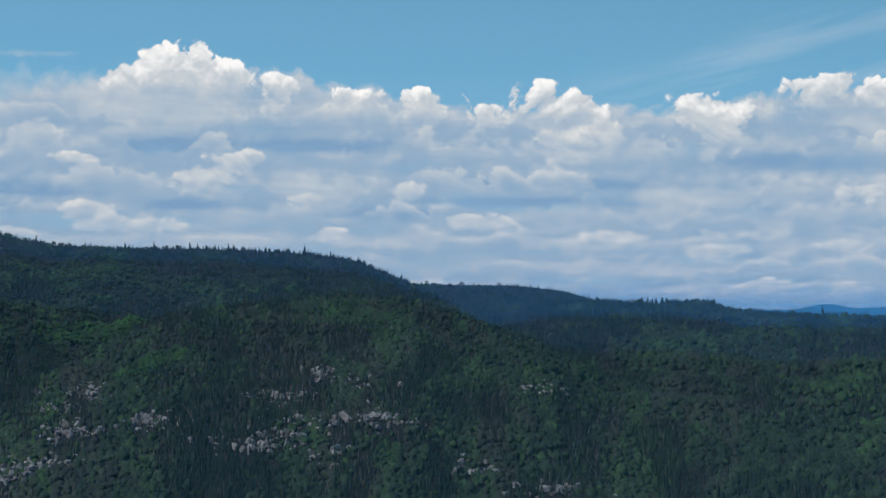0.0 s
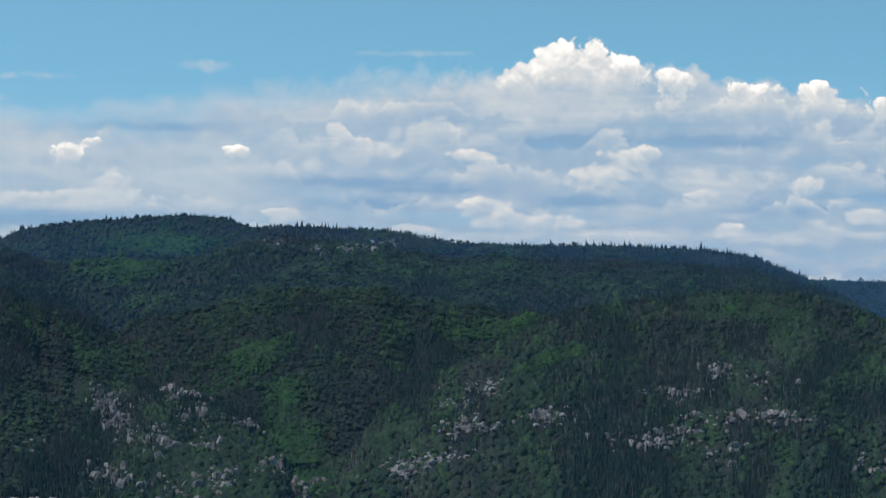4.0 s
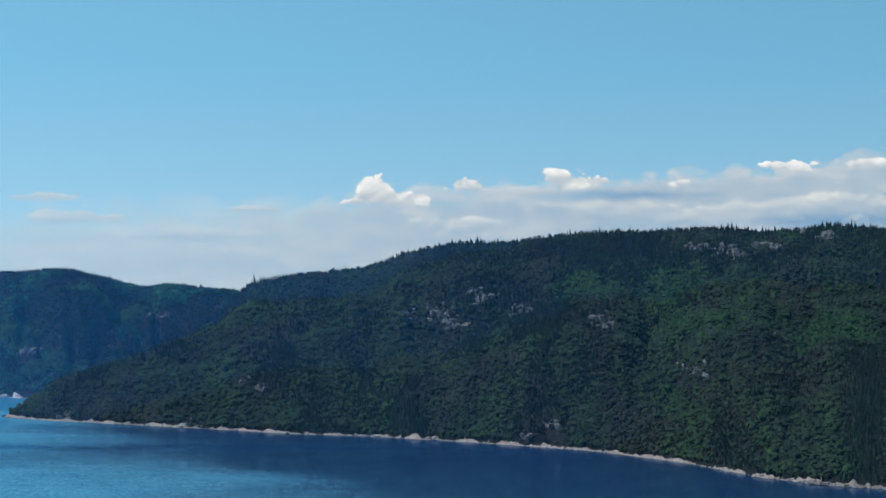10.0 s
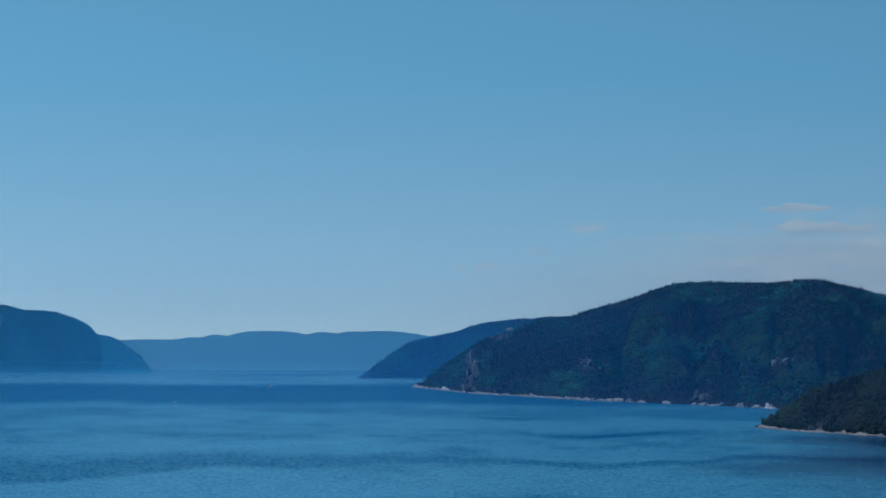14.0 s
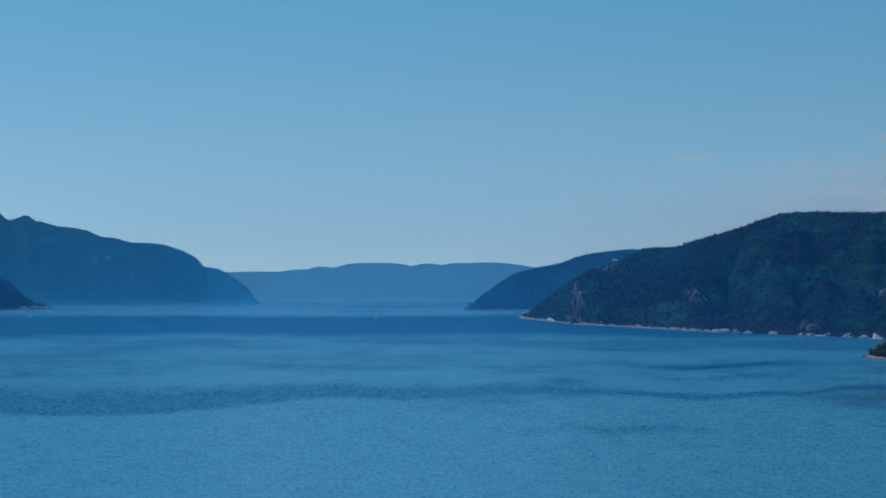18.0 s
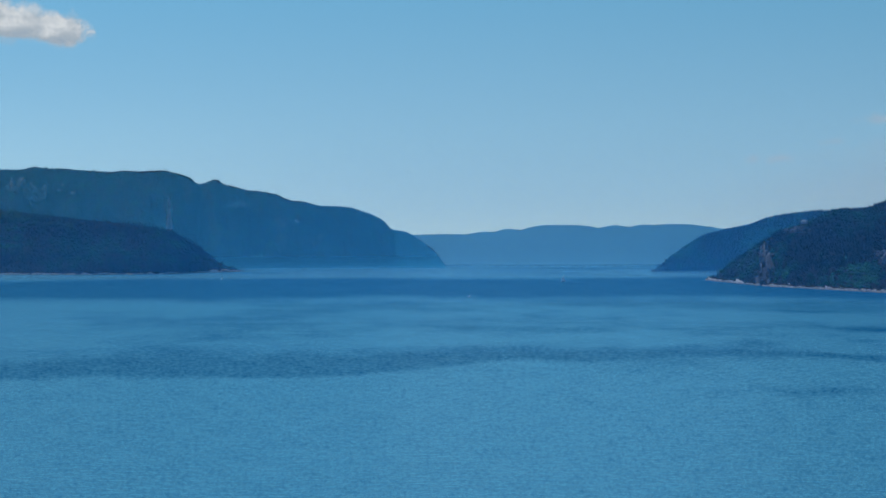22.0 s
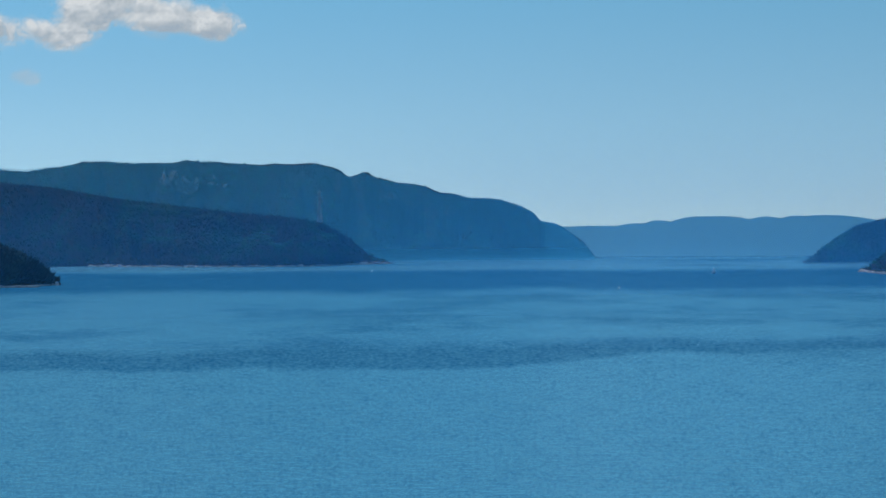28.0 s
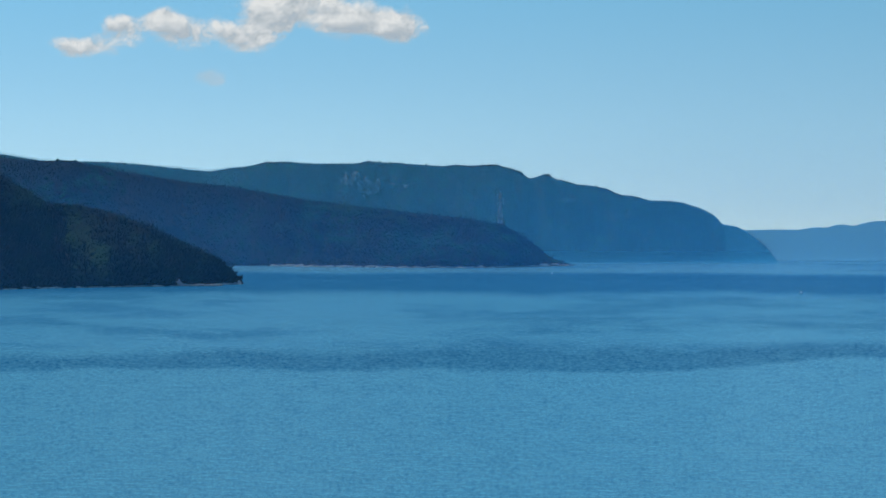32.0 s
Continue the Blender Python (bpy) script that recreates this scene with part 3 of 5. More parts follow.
class Hill:
    """A hillside in rings round the viewpoint: from its foot (distance) up to its crest (distance, elevation angle) and down behind."""

    def __init__(self, name, foot, crest_far, crest_el, label, shape=0.85, rough=10.0, seed=1, step=0.1, rows=70, lump=120.0, gully=0.0, domes=0.0, reach=0.16):
        self.foot, self.far = curve(foot), curve(crest_far)
        skyline = curve(crest_el, reach)
        self.el = lambda a: skyline(a) + domes * (np.abs(np.sin(3.1 * a + 1.3 * np.sin(1.9 * a + seed))) - 0.5) * (0.6 + 0.4 * np.sin(1.3 * a + seed))
        self.shape, self.rough, self.seed, self.lump, self.gully = shape, rough, seed, lump, gully
        self.a0, self.a1 = min(p[0] for p in crest_el), max(p[0] for p in crest_el)
        az = np.arange(self.a0, self.a1 + step, step)
        s = np.concatenate([np.linspace(-0.04, 1.0, rows), [1.06, 1.15, 1.3, 1.5]])
        A, S = np.meshgrid(az, s, indexing="ij")
        P = self.place(A, S)
        na, ns = A.shape
        idx = np.arange(na * ns).reshape(na, ns)
        quads = np.stack([idx[:-1, :-1], idx[:-1, 1:], idx[1:, 1:], idx[1:, :-1]], -1).reshape(-1, 4)
        self.ob = tagged(new(name, sheet(name, P.reshape(-1, 3), quads, SOIL, smooth=True)), label, "hill", kind="structure")

    def place(self, az, s):
        foot, far = self.foot(az), self.far(az)
        d = foot + (far - foot) * s
        top = EYE - 1.7 + far * np.tan(np.radians(self.el(az)))
        inside = np.clip(s, 0, 1)
        rise = np.where(s <= 1, inside ** self.shape, 1 - 1.6 * np.maximum(s - 1, 0) ** 1.2)
        # a steeper toe and a rounded brow
        rise = rise * (1 - 0.12 * np.sin(inside * np.pi)) + 0.12 * np.sin(inside * np.pi) * inside ** 0.35
        a = np.radians(az)
        x, y = -np.sin(a) * d, np.cos(a) * d
        bumps = fbm(x, y, self.lump, 5, self.seed)
        fade = np.clip(inside * 6, 0, 1) * (0.25 + 0.75 * np.clip((1 - inside) * 5, 0, 1))
        z = np.maximum(top, 1.0) * rise + bumps * self.rough * fade * np.clip(top / 60.0, 0.1, 1.0)
        # gullies run down the slope, sharp at the bottom
        along = d * 0.0 + a * far
        cut = np.abs(fbm(along + 40.0 * inside, inside * 60.0, 130.0, 3, self.seed + 70)) * 2.2
        z = z + self.gully * (np.minimum(cut, 0.8) - 0.8) * np.sin(np.pi * inside ** 0.8) * np.clip((top - 40.0) / 80.0, 0.0, 1.0)
        cleft = np.abs(fbm(along - 25.0 * inside, inside * 40.0, 42.0, 3, self.seed + 80)) * 2.2
        z = z + 0.5 * self.gully * (np.minimum(cleft, 0.6) - 0.6) * np.sin(np.pi * inside ** 0.7) * np.clip((top - 40.0) / 80.0, 0.0, 1.0)
        z = np.where(s < 0, -3.0, z)
        return np.stack([x, y, z], -1)

    def tilt(self, az, s, share):
        """The way that stems grow: upright, turned by this share to the slope's own normal."""
        n = np.cross(self.place(az + 0.12, s) - self.place(az - 0.12, s), self.place(az, s + 0.02) - self.place(az, s - 0.02))
        n = n / np.maximum(np.linalg.norm(n, axis=1, keepdims=True), 1e-6)
        n = n * np.where(n[:, 2:3] < 0, -1.0, 1.0)
        return n * share + np.array([[0.0, 0.0, 1.0 - share]])

    def share(self, az, el):
        """How far up the slope one looks at this azimuth and elevation."""
        s = np.linspace(0.0, 1.0, 400)
        p = self.place(np.full(400, az), s)
        up = np.degrees(np.arctan2(p[:, 2] - EYE, np.hypot(p[:, 0], p[:, 1])))
        return float(s[int(np.argmax(up >= el)) if (up >= el).any() else 399])

    def meet(self, az, el):
        return Vector(self.place(np.array([az]), np.array([self.share(az, el)]))[0])


def sheet(name, verts, faces, mat, smooth=False):
    """A mesh from arrays of corners and faces of one size."""
    me = bpy.data.meshes.new(name)
    k = faces.shape[1]
    me.vertices.add(len(verts))
    me.vertices.foreach_set("co", np.ascontiguousarray(verts, dtype=np.float32).ravel())
    me.loops.add(faces.size)
    me.loops.foreach_set("vertex_index", np.ascontiguousarray(faces, dtype=np.int32).ravel())
    me.polygons.add(len(faces))
    me.polygons.foreach_set("loop_start", np.arange(len(faces), dtype=np.int32) * k)
    me.update(calc_edges=True)
    me.polygons.foreach_set("use_smooth", np.full(len(faces), smooth))
    me.materials.append(mat)
    me.validate()
    return me


def broadleaf_shape():
    """Crown of a low leafy tree: two rings and a top, 15 faces."""
    rings = [(0.62, 0.10), (1.0, 0.52)]
    v = [(r * math.cos(2 * math.pi * (i + 0.5 * k) / 5), r * math.sin(2 * math.pi * (i + 0.5 * k) / 5), h) for k, (r, h) in enumerate(rings) for i in range(5)]
    v.append((0, 0, 1.0))
    f = []
    for i in range(5):
        j = (i + 1) % 5
        f += [(i, j, 5 + i), (j, 5 + j, 5 + i), (5 + i, 5 + j, 10)]
    return np.array(v), np.array(f)


def spruce_shape():
    """Two tiers of drooping boughs on a thin stem, 10 faces."""
    v, f = [], []
    for r, h0, h1 in ((1.0, 0.06, 0.62), (0.66, 0.42, 1.0)):
        base = len(v)
        v += [(r * math.cos(2 * math.pi * i / 5 + h0), r * math.sin(2 * math.pi * i / 5 + h0), h0 + (0.07 if i % 2 else 0.0)) for i in range(5)] + [(0, 0, h1)]
        f += [(base + i, base + (i + 1) % 5, base + 5) for i in range(5)]
    return np.array(v), np.array(f)


def far_broadleaf_shape():
    """Lopsided crown of two clumps, 10 faces."""
    v = [(0.7 * math.cos(1.2566 * i), 0.7 * math.sin(1.2566 * i), 0.08) for i in range(5)] + [(0.8 * math.cos(1.2566 * i + 0.6), 0.8 * math.sin(1.2566 * i + 0.6), 0.62) for i in range(5)] + [(0, 0, 1.0)]
    f = []
    for i in range(5):
        j = (i + 1) % 5
        f += [(i, j, 5 + i), (5 + i, 5 + j, 10)]
    return np.array(v), np.array(f)


def far_spruce_shape():
    v = [(math.cos(1.2566 * i), math.sin(1.2566 * i), 0.05) for i in range(5)] + [(0, 0, 1.0)]
    return np.array(v), np.array([(i, (i + 1) % 5, 5) for i in range(5)])


def snag_shape():
    """A bare stem, three-sided."""
    v = [(math.cos(2.0944 * i), math.sin(2.0944 * i), 0.0) for i in range(3)] + [(0, 0, 1.0)]
    return np.array(v), np.array([(i, (i + 1) % 3, 3) for i in range(3)])


def grow(name, places, widths, heights, shape, mat, label, jitter, axis=None, smooth=True):
    """One stand of trees, every one bent and turned by chance."""
    v, f = shape
    n, k = len(places), len(v)
    turn = rng.uniform(0, 2 * np.pi, n)[:, None]
    wob = 1 + rng.normal(0, jitter, (n, k))
    x = v[None, :, 0] * wob * widths[:, None]
    y = v[None, :, 1] * wob * widths[:, None]
    z = v[None, :, 2] * (1 + rng.normal(0, jitter * 0.5, (n, k))) * heights[:, None]
    z = z - 0.15 * heights[:, None]
    # each stem's own axis: upright, or leaning out from a steep slope
    up = np.concatenate([rng.normal(0, 0.05, (n, 2)), np.ones((n, 1))], 1) if axis is None else axis + rng.normal(0, 0.05, (n, 3))
    up = up / np.linalg.norm(up, axis=1, keepdims=True)
    side = np.stack([np.cos(turn[:, 0]), np.sin(turn[:, 0]), 0 * turn[:, 0]], -1)
    side = side - up * (side * up).sum(1, keepdims=True)
    side = side / np.linalg.norm(side, axis=1, keepdims=True)
    other = np.cross(up, side)
    verts = (places[:, None, :] + x[..., None] * side[:, None, :] + y[..., None] * other[:, None, :] + z[..., None] * up[:, None, :]).reshape(-1, 3)
    faces = (f[None] + (np.arange(n) * k)[:, None, None]).reshape(-1, 3)
    return tagged(new(name, sheet(name, verts, faces, mat, smooth)), label, "trees", kind="stuff")


def forest(hill, count, size, label, spruces=0.4, toe=0.003, bare=(), a0=None, a1=None, far=False, ledges=(), leaves=None):
    """Woods over a hillside. bare: patches of open rock as (azimuth, share of the slope, half width, half share)."""
    a0, a1 = a0 or hill.a0, a1 or hill.a1
    # more trees where the slope is wide and near
    grid = np.linspace(a0, a1, 200)
    weight = np.maximum(EYE + hill.far(grid) * np.tan(np.radians(hill.el(grid))), 4.0)
    cum = np.concatenate([[0], np.cumsum((weight[1:] + weight[:-1]) / 2)])
    count = int(count * 1.45)
    az = np.interp(rng.uniform(0, cum[-1], count), cum, grid)
    s = toe + (1.03 - toe) * rng.uniform(0, 1, count) ** (1.0 if far else 1.2)
    keep = np.ones(count, bool)
    bare = list(bare) + [(a, hill.share(a, e) - 0.02, math.degrees(11.0 / hill.far(a)), 0.05) for a, e in ledges]
    for ba, bs, bw, bh in bare:
        hit = ((az - ba) / bw) ** 2 + ((s - bs) / bh) ** 2 < rng.uniform(0.1, 1.2, count)
        keep &= ~(hit & (rng.uniform(0, 1, count) < 0.72))
    az, s = az[keep], s[keep]
    p = hill.place(az, s)
    keep_low = p[:, 2] > 1.6
    p = p[keep_low]
    n = len(p)
    kind = fbm(az[keep_low] * 40.0, np.hypot(p[:, 0], p[:, 1]) * 0.22, 42.0, 3, hill.seed + 40) + rng.normal(0, 0.15, n)
    cut = np.quantile(kind, spruces)
    brow = (s[keep_low] > 0.965) & (rng.uniform(0, 1, n) < 0.6)
    tall = (kind < cut) | brow
    h = size * 0.76 * rng.lognormal(0.0, 0.24, n) * np.clip(np.hypot(p[:, 0], p[:, 1]) / 1900.0, 0.72, 1.0)
    h = np.where(brow, h * (rng.uniform(0.5, 0.9, n) if far else rng.uniform(0.45, 1.15, n)), h)
    axis = hill.tilt(az[keep_low], s[keep_low].clip(0.03, 0.97), 1.0 if far else 0.5)
    a = grow("broadleaf_woods", p[~tall], 0.60 * h[~tall], 1.05 * h[~tall], (far_broadleaf_shape if far or hill.rough > 13 else broadleaf_shape)(), leaves or BROADLEAF, "leafy green birch and aspen woods on " + label, 0.26, axis[~tall])
    b = grow("spruce_woods", p[tall], 0.27 * h[tall], 1.45 * h[tall], (far_spruce_shape if far or hill.rough > 13 else spruce_shape)(), CONIFER, "dark green spruce woods on " + label, 0.16, axis[tall], False)
    return a, b


def snags(hill, count, a0, a1, label):
    """Bare grey stems that stand up between the crowns."""
    az, s = rng.uniform(a0, a1, count), rng.uniform(0.02, 0.85, count)
    keep = fbm(az * 40.0, s * 60.0, 40.0, 3, hill.seed + 90) + rng.normal(0, 0.12, count) > 0.0
    p = hill.place(az[keep], s[keep])
    p = p[p[:, 2] > 2.5]
    h = rng.uniform(1.6, 3.6, len(p))
    grow("bare_stems", p, 0.045 * h, 1.35 * h, snag_shape(), DEAD_WOOD, "thin grey bare tree stems on " + label, 0.1)


# the water of the fjord: one level sheet out to the horizon
def disc(radius, rings=24, spokes=160):
    r = np.concatenate([[0.0], np.geomspace(60.0, radius, rings)])
    a = np.linspace(0, 2 * np.pi, spokes, endpoint=False)
    R, A = np.meshgrid(r, a, indexing="ij")
    P = np.stack([R * np.cos(A), R * np.sin(A), 0 * R], -1).reshape(-1, 3)
    idx = np.arange(P.shape[0]).reshape(R.shape)
    nxt = np.roll(idx, -1, axis=1)
    return P, np.stack([idx[:-1], idx[1:], nxt[1:], nxt[:-1]], -1).reshape(-1, 4)


P, Q = disc(12000.0)
tagged(new("water", sheet("water", P, Q, WATER, True)), "blue fjord water with wind streaks and painted-in reflections", "water", kind="structure")


def toe(points):
    """Foot of a slope from the angle at which it meets the water."""
    return [(a, EYE / math.tan(math.radians(-e))) for a, e in points]


# right of the valley mouth: ridges one behind the other
far_blue = Hill("distant_ridge", [(-14, 4500), (-5, 4500)], [(-14, 4780), (-5, 4780)],
                [(-14, 0.6), (-10.2, 0.66), (-9.4, 0.62), (-8.9, 0.75), (-8.0, 0.59), (-6.7, 0.60), (-5, 0.4)], "hazy blue wooded ridge at the horizon", rough=4, seed=3, rows=24)
ridge_low = Hill("wooded_ridge", [(-14, 950), (-4, 960), (4, 1100)], [(-14, 2500), (-6, 2650), (0, 2750), (4, 2750)],
                 [(-14, 0.38), (-9.3, 0.46), (-8, 0.52), (-6.7, 0.60), (-6.05, 0.77), (-4.6, 0.79), (-3.45, 0.82), (-2.8, 0.78), (-1, 0.5), (1, 0.0), (4, -0.6)],
                 "low wooded ridge of dark mixed forest", shape=0.9, seed=11)
ridge_back = Hill("wooded_ridge", [(-6, 1800), (4, 1800)], [(-6, 3000), (4, 3000)],
                  [(-6, 0.3), (-4.2, 0.62), (-3.45, 0.83), (-2.8, 1.02), (-1.5, 1.15), (-0.2, 1.18), (0.7, 1.20), (2.0, 1.1), (4, 0.9)], "wooded ridge behind the knolls", seed=13, rough=6)
ridge_main = Hill("wooded_ridge", [(-3, 1300), (4, 1250), (14, 1120), (19, 1150)], [(-3, 2000), (1, 2350), (6, 2450), (12, 2400), (16, 2200), (19, 1700)],
                  [(-3, -0.9), (-1, 0.2), (0.0, 0.85), (0.7, 1.2), (1.5, 1.5), (2.05, 1.72), (3.2, 1.85), (4.8, 1.95), (6.7, 1.95), (8.1, 1.99), (8.9, 2.02), (9.5, 2.12),
                   (9.95, 2.19), (10.3, 2.28), (11, 2.32), (11.6, 2.35), (12.5, 2.40), (13.3, 2.36), (14.2, 2.0), (15.5, 1.3), (17, 0.2), (19, -1.8)],
                  "long wooded ridge with bare rock ledges near its crest", shape=0.8, rough=14, seed=17, gully=14.0)
dome = Hill("wooded_dome", [(12, 1400), (22, 1400)], [(12, 2700), (22, 2700)],
            [(12, 1.8), (13.1, 2.2), (13.5, 2.37), (14.1, 2.58), (14.9, 2.66), (16.2, 2.59), (17.8, 2.44), (18.9, 2.28), (19.4, 2.0), (20.2, 1.75), (22, 1.3)],
            "rounded wooded dome on the skyline", rough=10, seed=19)
# the long hill that ends in a point
point_hill = Hill("shore_hill", toe([(13, -3.9), (16, -4.1), (19.4, -3.92), (21.4, -3.80), (22.7, -3.71), (25.3, -3.56), (26.6, -3.43), (28.4, -3.10), (30.5, -2.85), (33.1, -2.68), (35.6, -2.54),
                                     (37.3, -2.49), (39.9, -2.34), (43.0, -2.17), (43.95, -2.09)]),
                  [(13, 1500), (16, 2000), (19, 2250), (22, 2250), (25, 2150), (30, 2200), (35, 2400), (38, 2400), (39.2, 2300), (41.2, 2080), (42.5, 1950), (43.95, 1870)],
                  [(13, -3.0), (14.5, -1.6), (16, 0.0), (17.5, 1.1), (18.6, 1.65), (19.5, 1.88), (21.4, 1.92), (22.3, 1.86), (22.7, 1.95), (23.3, 2.17), (24.2, 2.32), (24.9, 2.38), (25.8, 2.21), (26.6, 2.18), (27.0, 2.27), (27.9, 2.30),
                   (29.2, 2.20), (31.1, 2.16), (32.4, 2.01), (33.75, 1.95), (34.9, 1.72), (35.1, 1.57), (35.6, 1.39), (37.3, 1.23), (38.2, 1.04), (38.6, 0.8), (39.2, 0.05), (39.9, -0.30),
                   (41.2, -0.76), (42.5, -1.13), (43.0, -1.41), (43.55, -1.80), (43.95, -2.07)],
                  "long wooded hill running down to a point in the fjord", shape=0.72, rough=16, seed=23, step=0.08, rows=90, gully=16.0)
# rocky knolls in front
knoll_a = Hill("rocky_knoll", [(-8, 900), (13, 900)], [(-8, 1250), (-3, 1450), (2, 1600), (7, 1500), (13, 1200)],
               [(-8, -3.6), (-5.3, -2.6), (-4.7, -1.7), (-3.4, -0.7), (-2.1, -0.05), (-0.8, 0.35), (1.05, 0.86), (2.5, 0.95), (4.4, 0.78), (6.3, 0.5), (7.7, -0.2), (10.3, -1.5), (12.3, -3.4), (13, -3.8)],
               "rocky knoll with thin forest and grey granite ledges", shape=0.8, rough=12, seed=29, step=0.08)
knoll_b = Hill("rocky_knoll", toe([(11.5, -4.4), (16, -4.15), (19.4, -3.93), (21.4, -3.81), (22.7, -3.72), (25.5, -3.57)]), [(11.5, 1080), (14, 1250), (19, 1400), (22, 1350), (25.5, 1150)],
               [(11.5, -4.2), (12.5, -3.4), (13.2, -2.4), (14.2, -1.65), (15.5, -1.35), (17.5, -1.1), (19.5, -1.0), (21, -1.3), (22.5, -1.9), (24, -2.7), (25.5, -3.4)],
               "rocky knoll above the water with broken granite ledges", shape=0.75, rough=8, seed=31, step=0.08)
# across the bay
bay_hill = Hill("bay_hill", toe([(37, -1.82), (40, -1.78), (43.5, -1.66), (45.1, -1.59), (47.7, -1.51), (50.4, -1.36), (51.3, -1.27), (51.85, -1.21)]),
                [(37, 3000), (45, 3150), (48.4, 3250), (49.6, 3150), (51.3, 3250), (51.85, 3250)],
                [(37, 0.6), (38.6, 0.81), (39.2, 0.86), (40.15, 1.02), (40.7, 0.92), (41.6, 1.12), (42.6, 1.27), (43.8, 1.19), (44.85, 1.26), (45.6, 1.25), (46.4, 1.10), (46.9, 0.90),
                 (47.4, 0.80), (48.2, 0.50), (48.97, 0.40), (49.6, 0.06), (50.15, -0.10), (50.65, -0.42), (51.3, -0.88), (51.8, -1.2)],
                "wooded hill across the bay ending in a cliff", shape=0.6, rough=30, seed=37, step=0.07, gully=42.0)
cape = Hill("wooded_cape", [(47, 3900), (53.1, 3850)], [(47, 4250), (50, 4200), (53.1, 3900)],
            [(47, 0.55), (48.9, 0.40), (49.9, 0.33), (50.5, 0.24), (50.9, 0.06), (51.3, 0.0), (51.95, -0.16), (52.6, -0.62), (53.05, -1.0)], "wooded cape behind the cliff", shape=0.55, rough=10, seed=41, rows=40, gully=24.0)
far_shore = Hill("far_shore_ridge", [(45, 4640), (64, 4640)], [(45, 4860), (64, 4860)],
                 [(45, 0.05), (50.9, 0.04), (51.4, 0.0), (52.2, 0.08), (53.0, 0.08), (53.75, 0.03), (54.5, 0.045), (55.6, 0.02), (56.2, -0.02), (57.4, -0.13), (58.6, -0.17), (60, -0.14), (64, -0.1)],
                 "long hazy blue ridge closing the fjord", shape=0.5, rough=10, seed=43, rows=30, gully=30.0, domes=0.11, reach=0.06)
# left shore of the fjord
nose = Hill("far_headland", [(57.8, 4505), (61, 4545)], [(57.8, 4535), (61, 4575)],
            [(57.85, -0.85), (58.1, -0.54), (58.35, -0.33), (58.57, -0.175), (58.77, -0.06), (59.04, -0.02), (59.6, 0.1), (61, 0.2)], "hazy blue headland at the end of the cliffs", shape=0.4, rough=14, seed=71, step=0.05, rows=40, gully=50.0, reach=0.05)
cliffs = Hill("cliff_ridge", [(58.9, 4480), (60, 4440), (62.5, 4330), (66, 4250), (80, 4250)], [(58.9, 4500), (59.5, 4535), (61, 4540), (64, 4600), (80, 4615)],
              [(58.92, -0.86), (59.0, -0.45), (59.06, -0.1), (59.21, 0.14), (59.55, 0.36), (60.04, 0.51), (60.72, 0.545), (61.2, 0.62), (61.45, 0.615), (61.74, 0.77), (62.18, 0.87),
               (62.47, 0.88), (62.95, 1.02), (63.2, 1.13), (63.54, 1.02), (63.83, 1.19), (64.19, 1.30), (64.32, 1.34), (64.79, 1.30), (65.26, 1.33), (65.59, 1.30), (66.04, 1.36), (66.65, 1.39), (67.33, 1.44), (67.54, 1.375), (68.3, 1.38),
               (69.1, 1.42), (70.4, 1.29), (70.95, 1.23), (71.7, 1.30), (73, 1.38), (74, 1.42), (74.8, 1.46), (75.6, 1.59), (78, 1.9), (80, 2.0)],
              "long ridge with steep cliffs falling to the fjord", shape=0.42, rough=44, seed=47, step=0.06, lump=150.0, gully=95.0, reach=0.05)
inner = Hill("inner_ridge", [(67, 3900), (80, 3900)], [(67, 4180), (80, 4190)],
             [(67, 0.3), (69, 0.6), (70.5, 0.82), (72, 1.02), (73, 1.2), (74.1, 1.43), (74.8, 1.40), (75.6, 1.5), (78, 1.8), (80, 1.9)], "wooded ridge on the far shore", shape=0.7, rough=20, seed=53, gully=30.0)
pylon_hill = Hill("headland", toe([(62.5, -0.985), (64.4, -1.04), (66.5, -1.04), (68.6, -1.02), (70.4, -0.98), (75, -0.98), (80, -0.98)]),
                  [(62.5, 3990), (63.5, 3980), (65, 3960), (70, 4200), (80, 4250)],
                  [(62.5, -0.97), (63.1, -0.75), (63.5, -0.36), (64.2, 0.05), (65.2, 0.17), (66.5, 0.26), (67.8, 0.43), (69.1, 0.58), (71.3, 0.62), (73.3, 0.80), (74.8, 0.98), (75.6, 1.1), (80, 1.4)],
                  "dark wooded headland that carries a power line tower", shape=0.55, rough=24, seed=59, step=0.06, gully=40.0)
near_point = Hill("near_headland", toe([(70.15, -1.42), (71.8, -1.47), (74.4, -1.51), (75.7, -1.54), (82, -1.6)]), [(70.15, 2760), (71.5, 2760), (73, 2800), (76, 2850), (82, 2900)],
                  [(70.15, -1.41), (70.4, -1.06), (70.8, -0.77), (71.45, -0.50), (72.2, -0.12), (73.1, 0.19), (74.1, 0.40), (74.65, 0.47), (75.05, 0.74), (75.7, 1.10), (77, 1.6), (82, 2.2)],
                  "steep dark wooded headland with pale rocks at its foot", shape=0.6, rough=12, seed=61, step=0.06, gully=22.0)

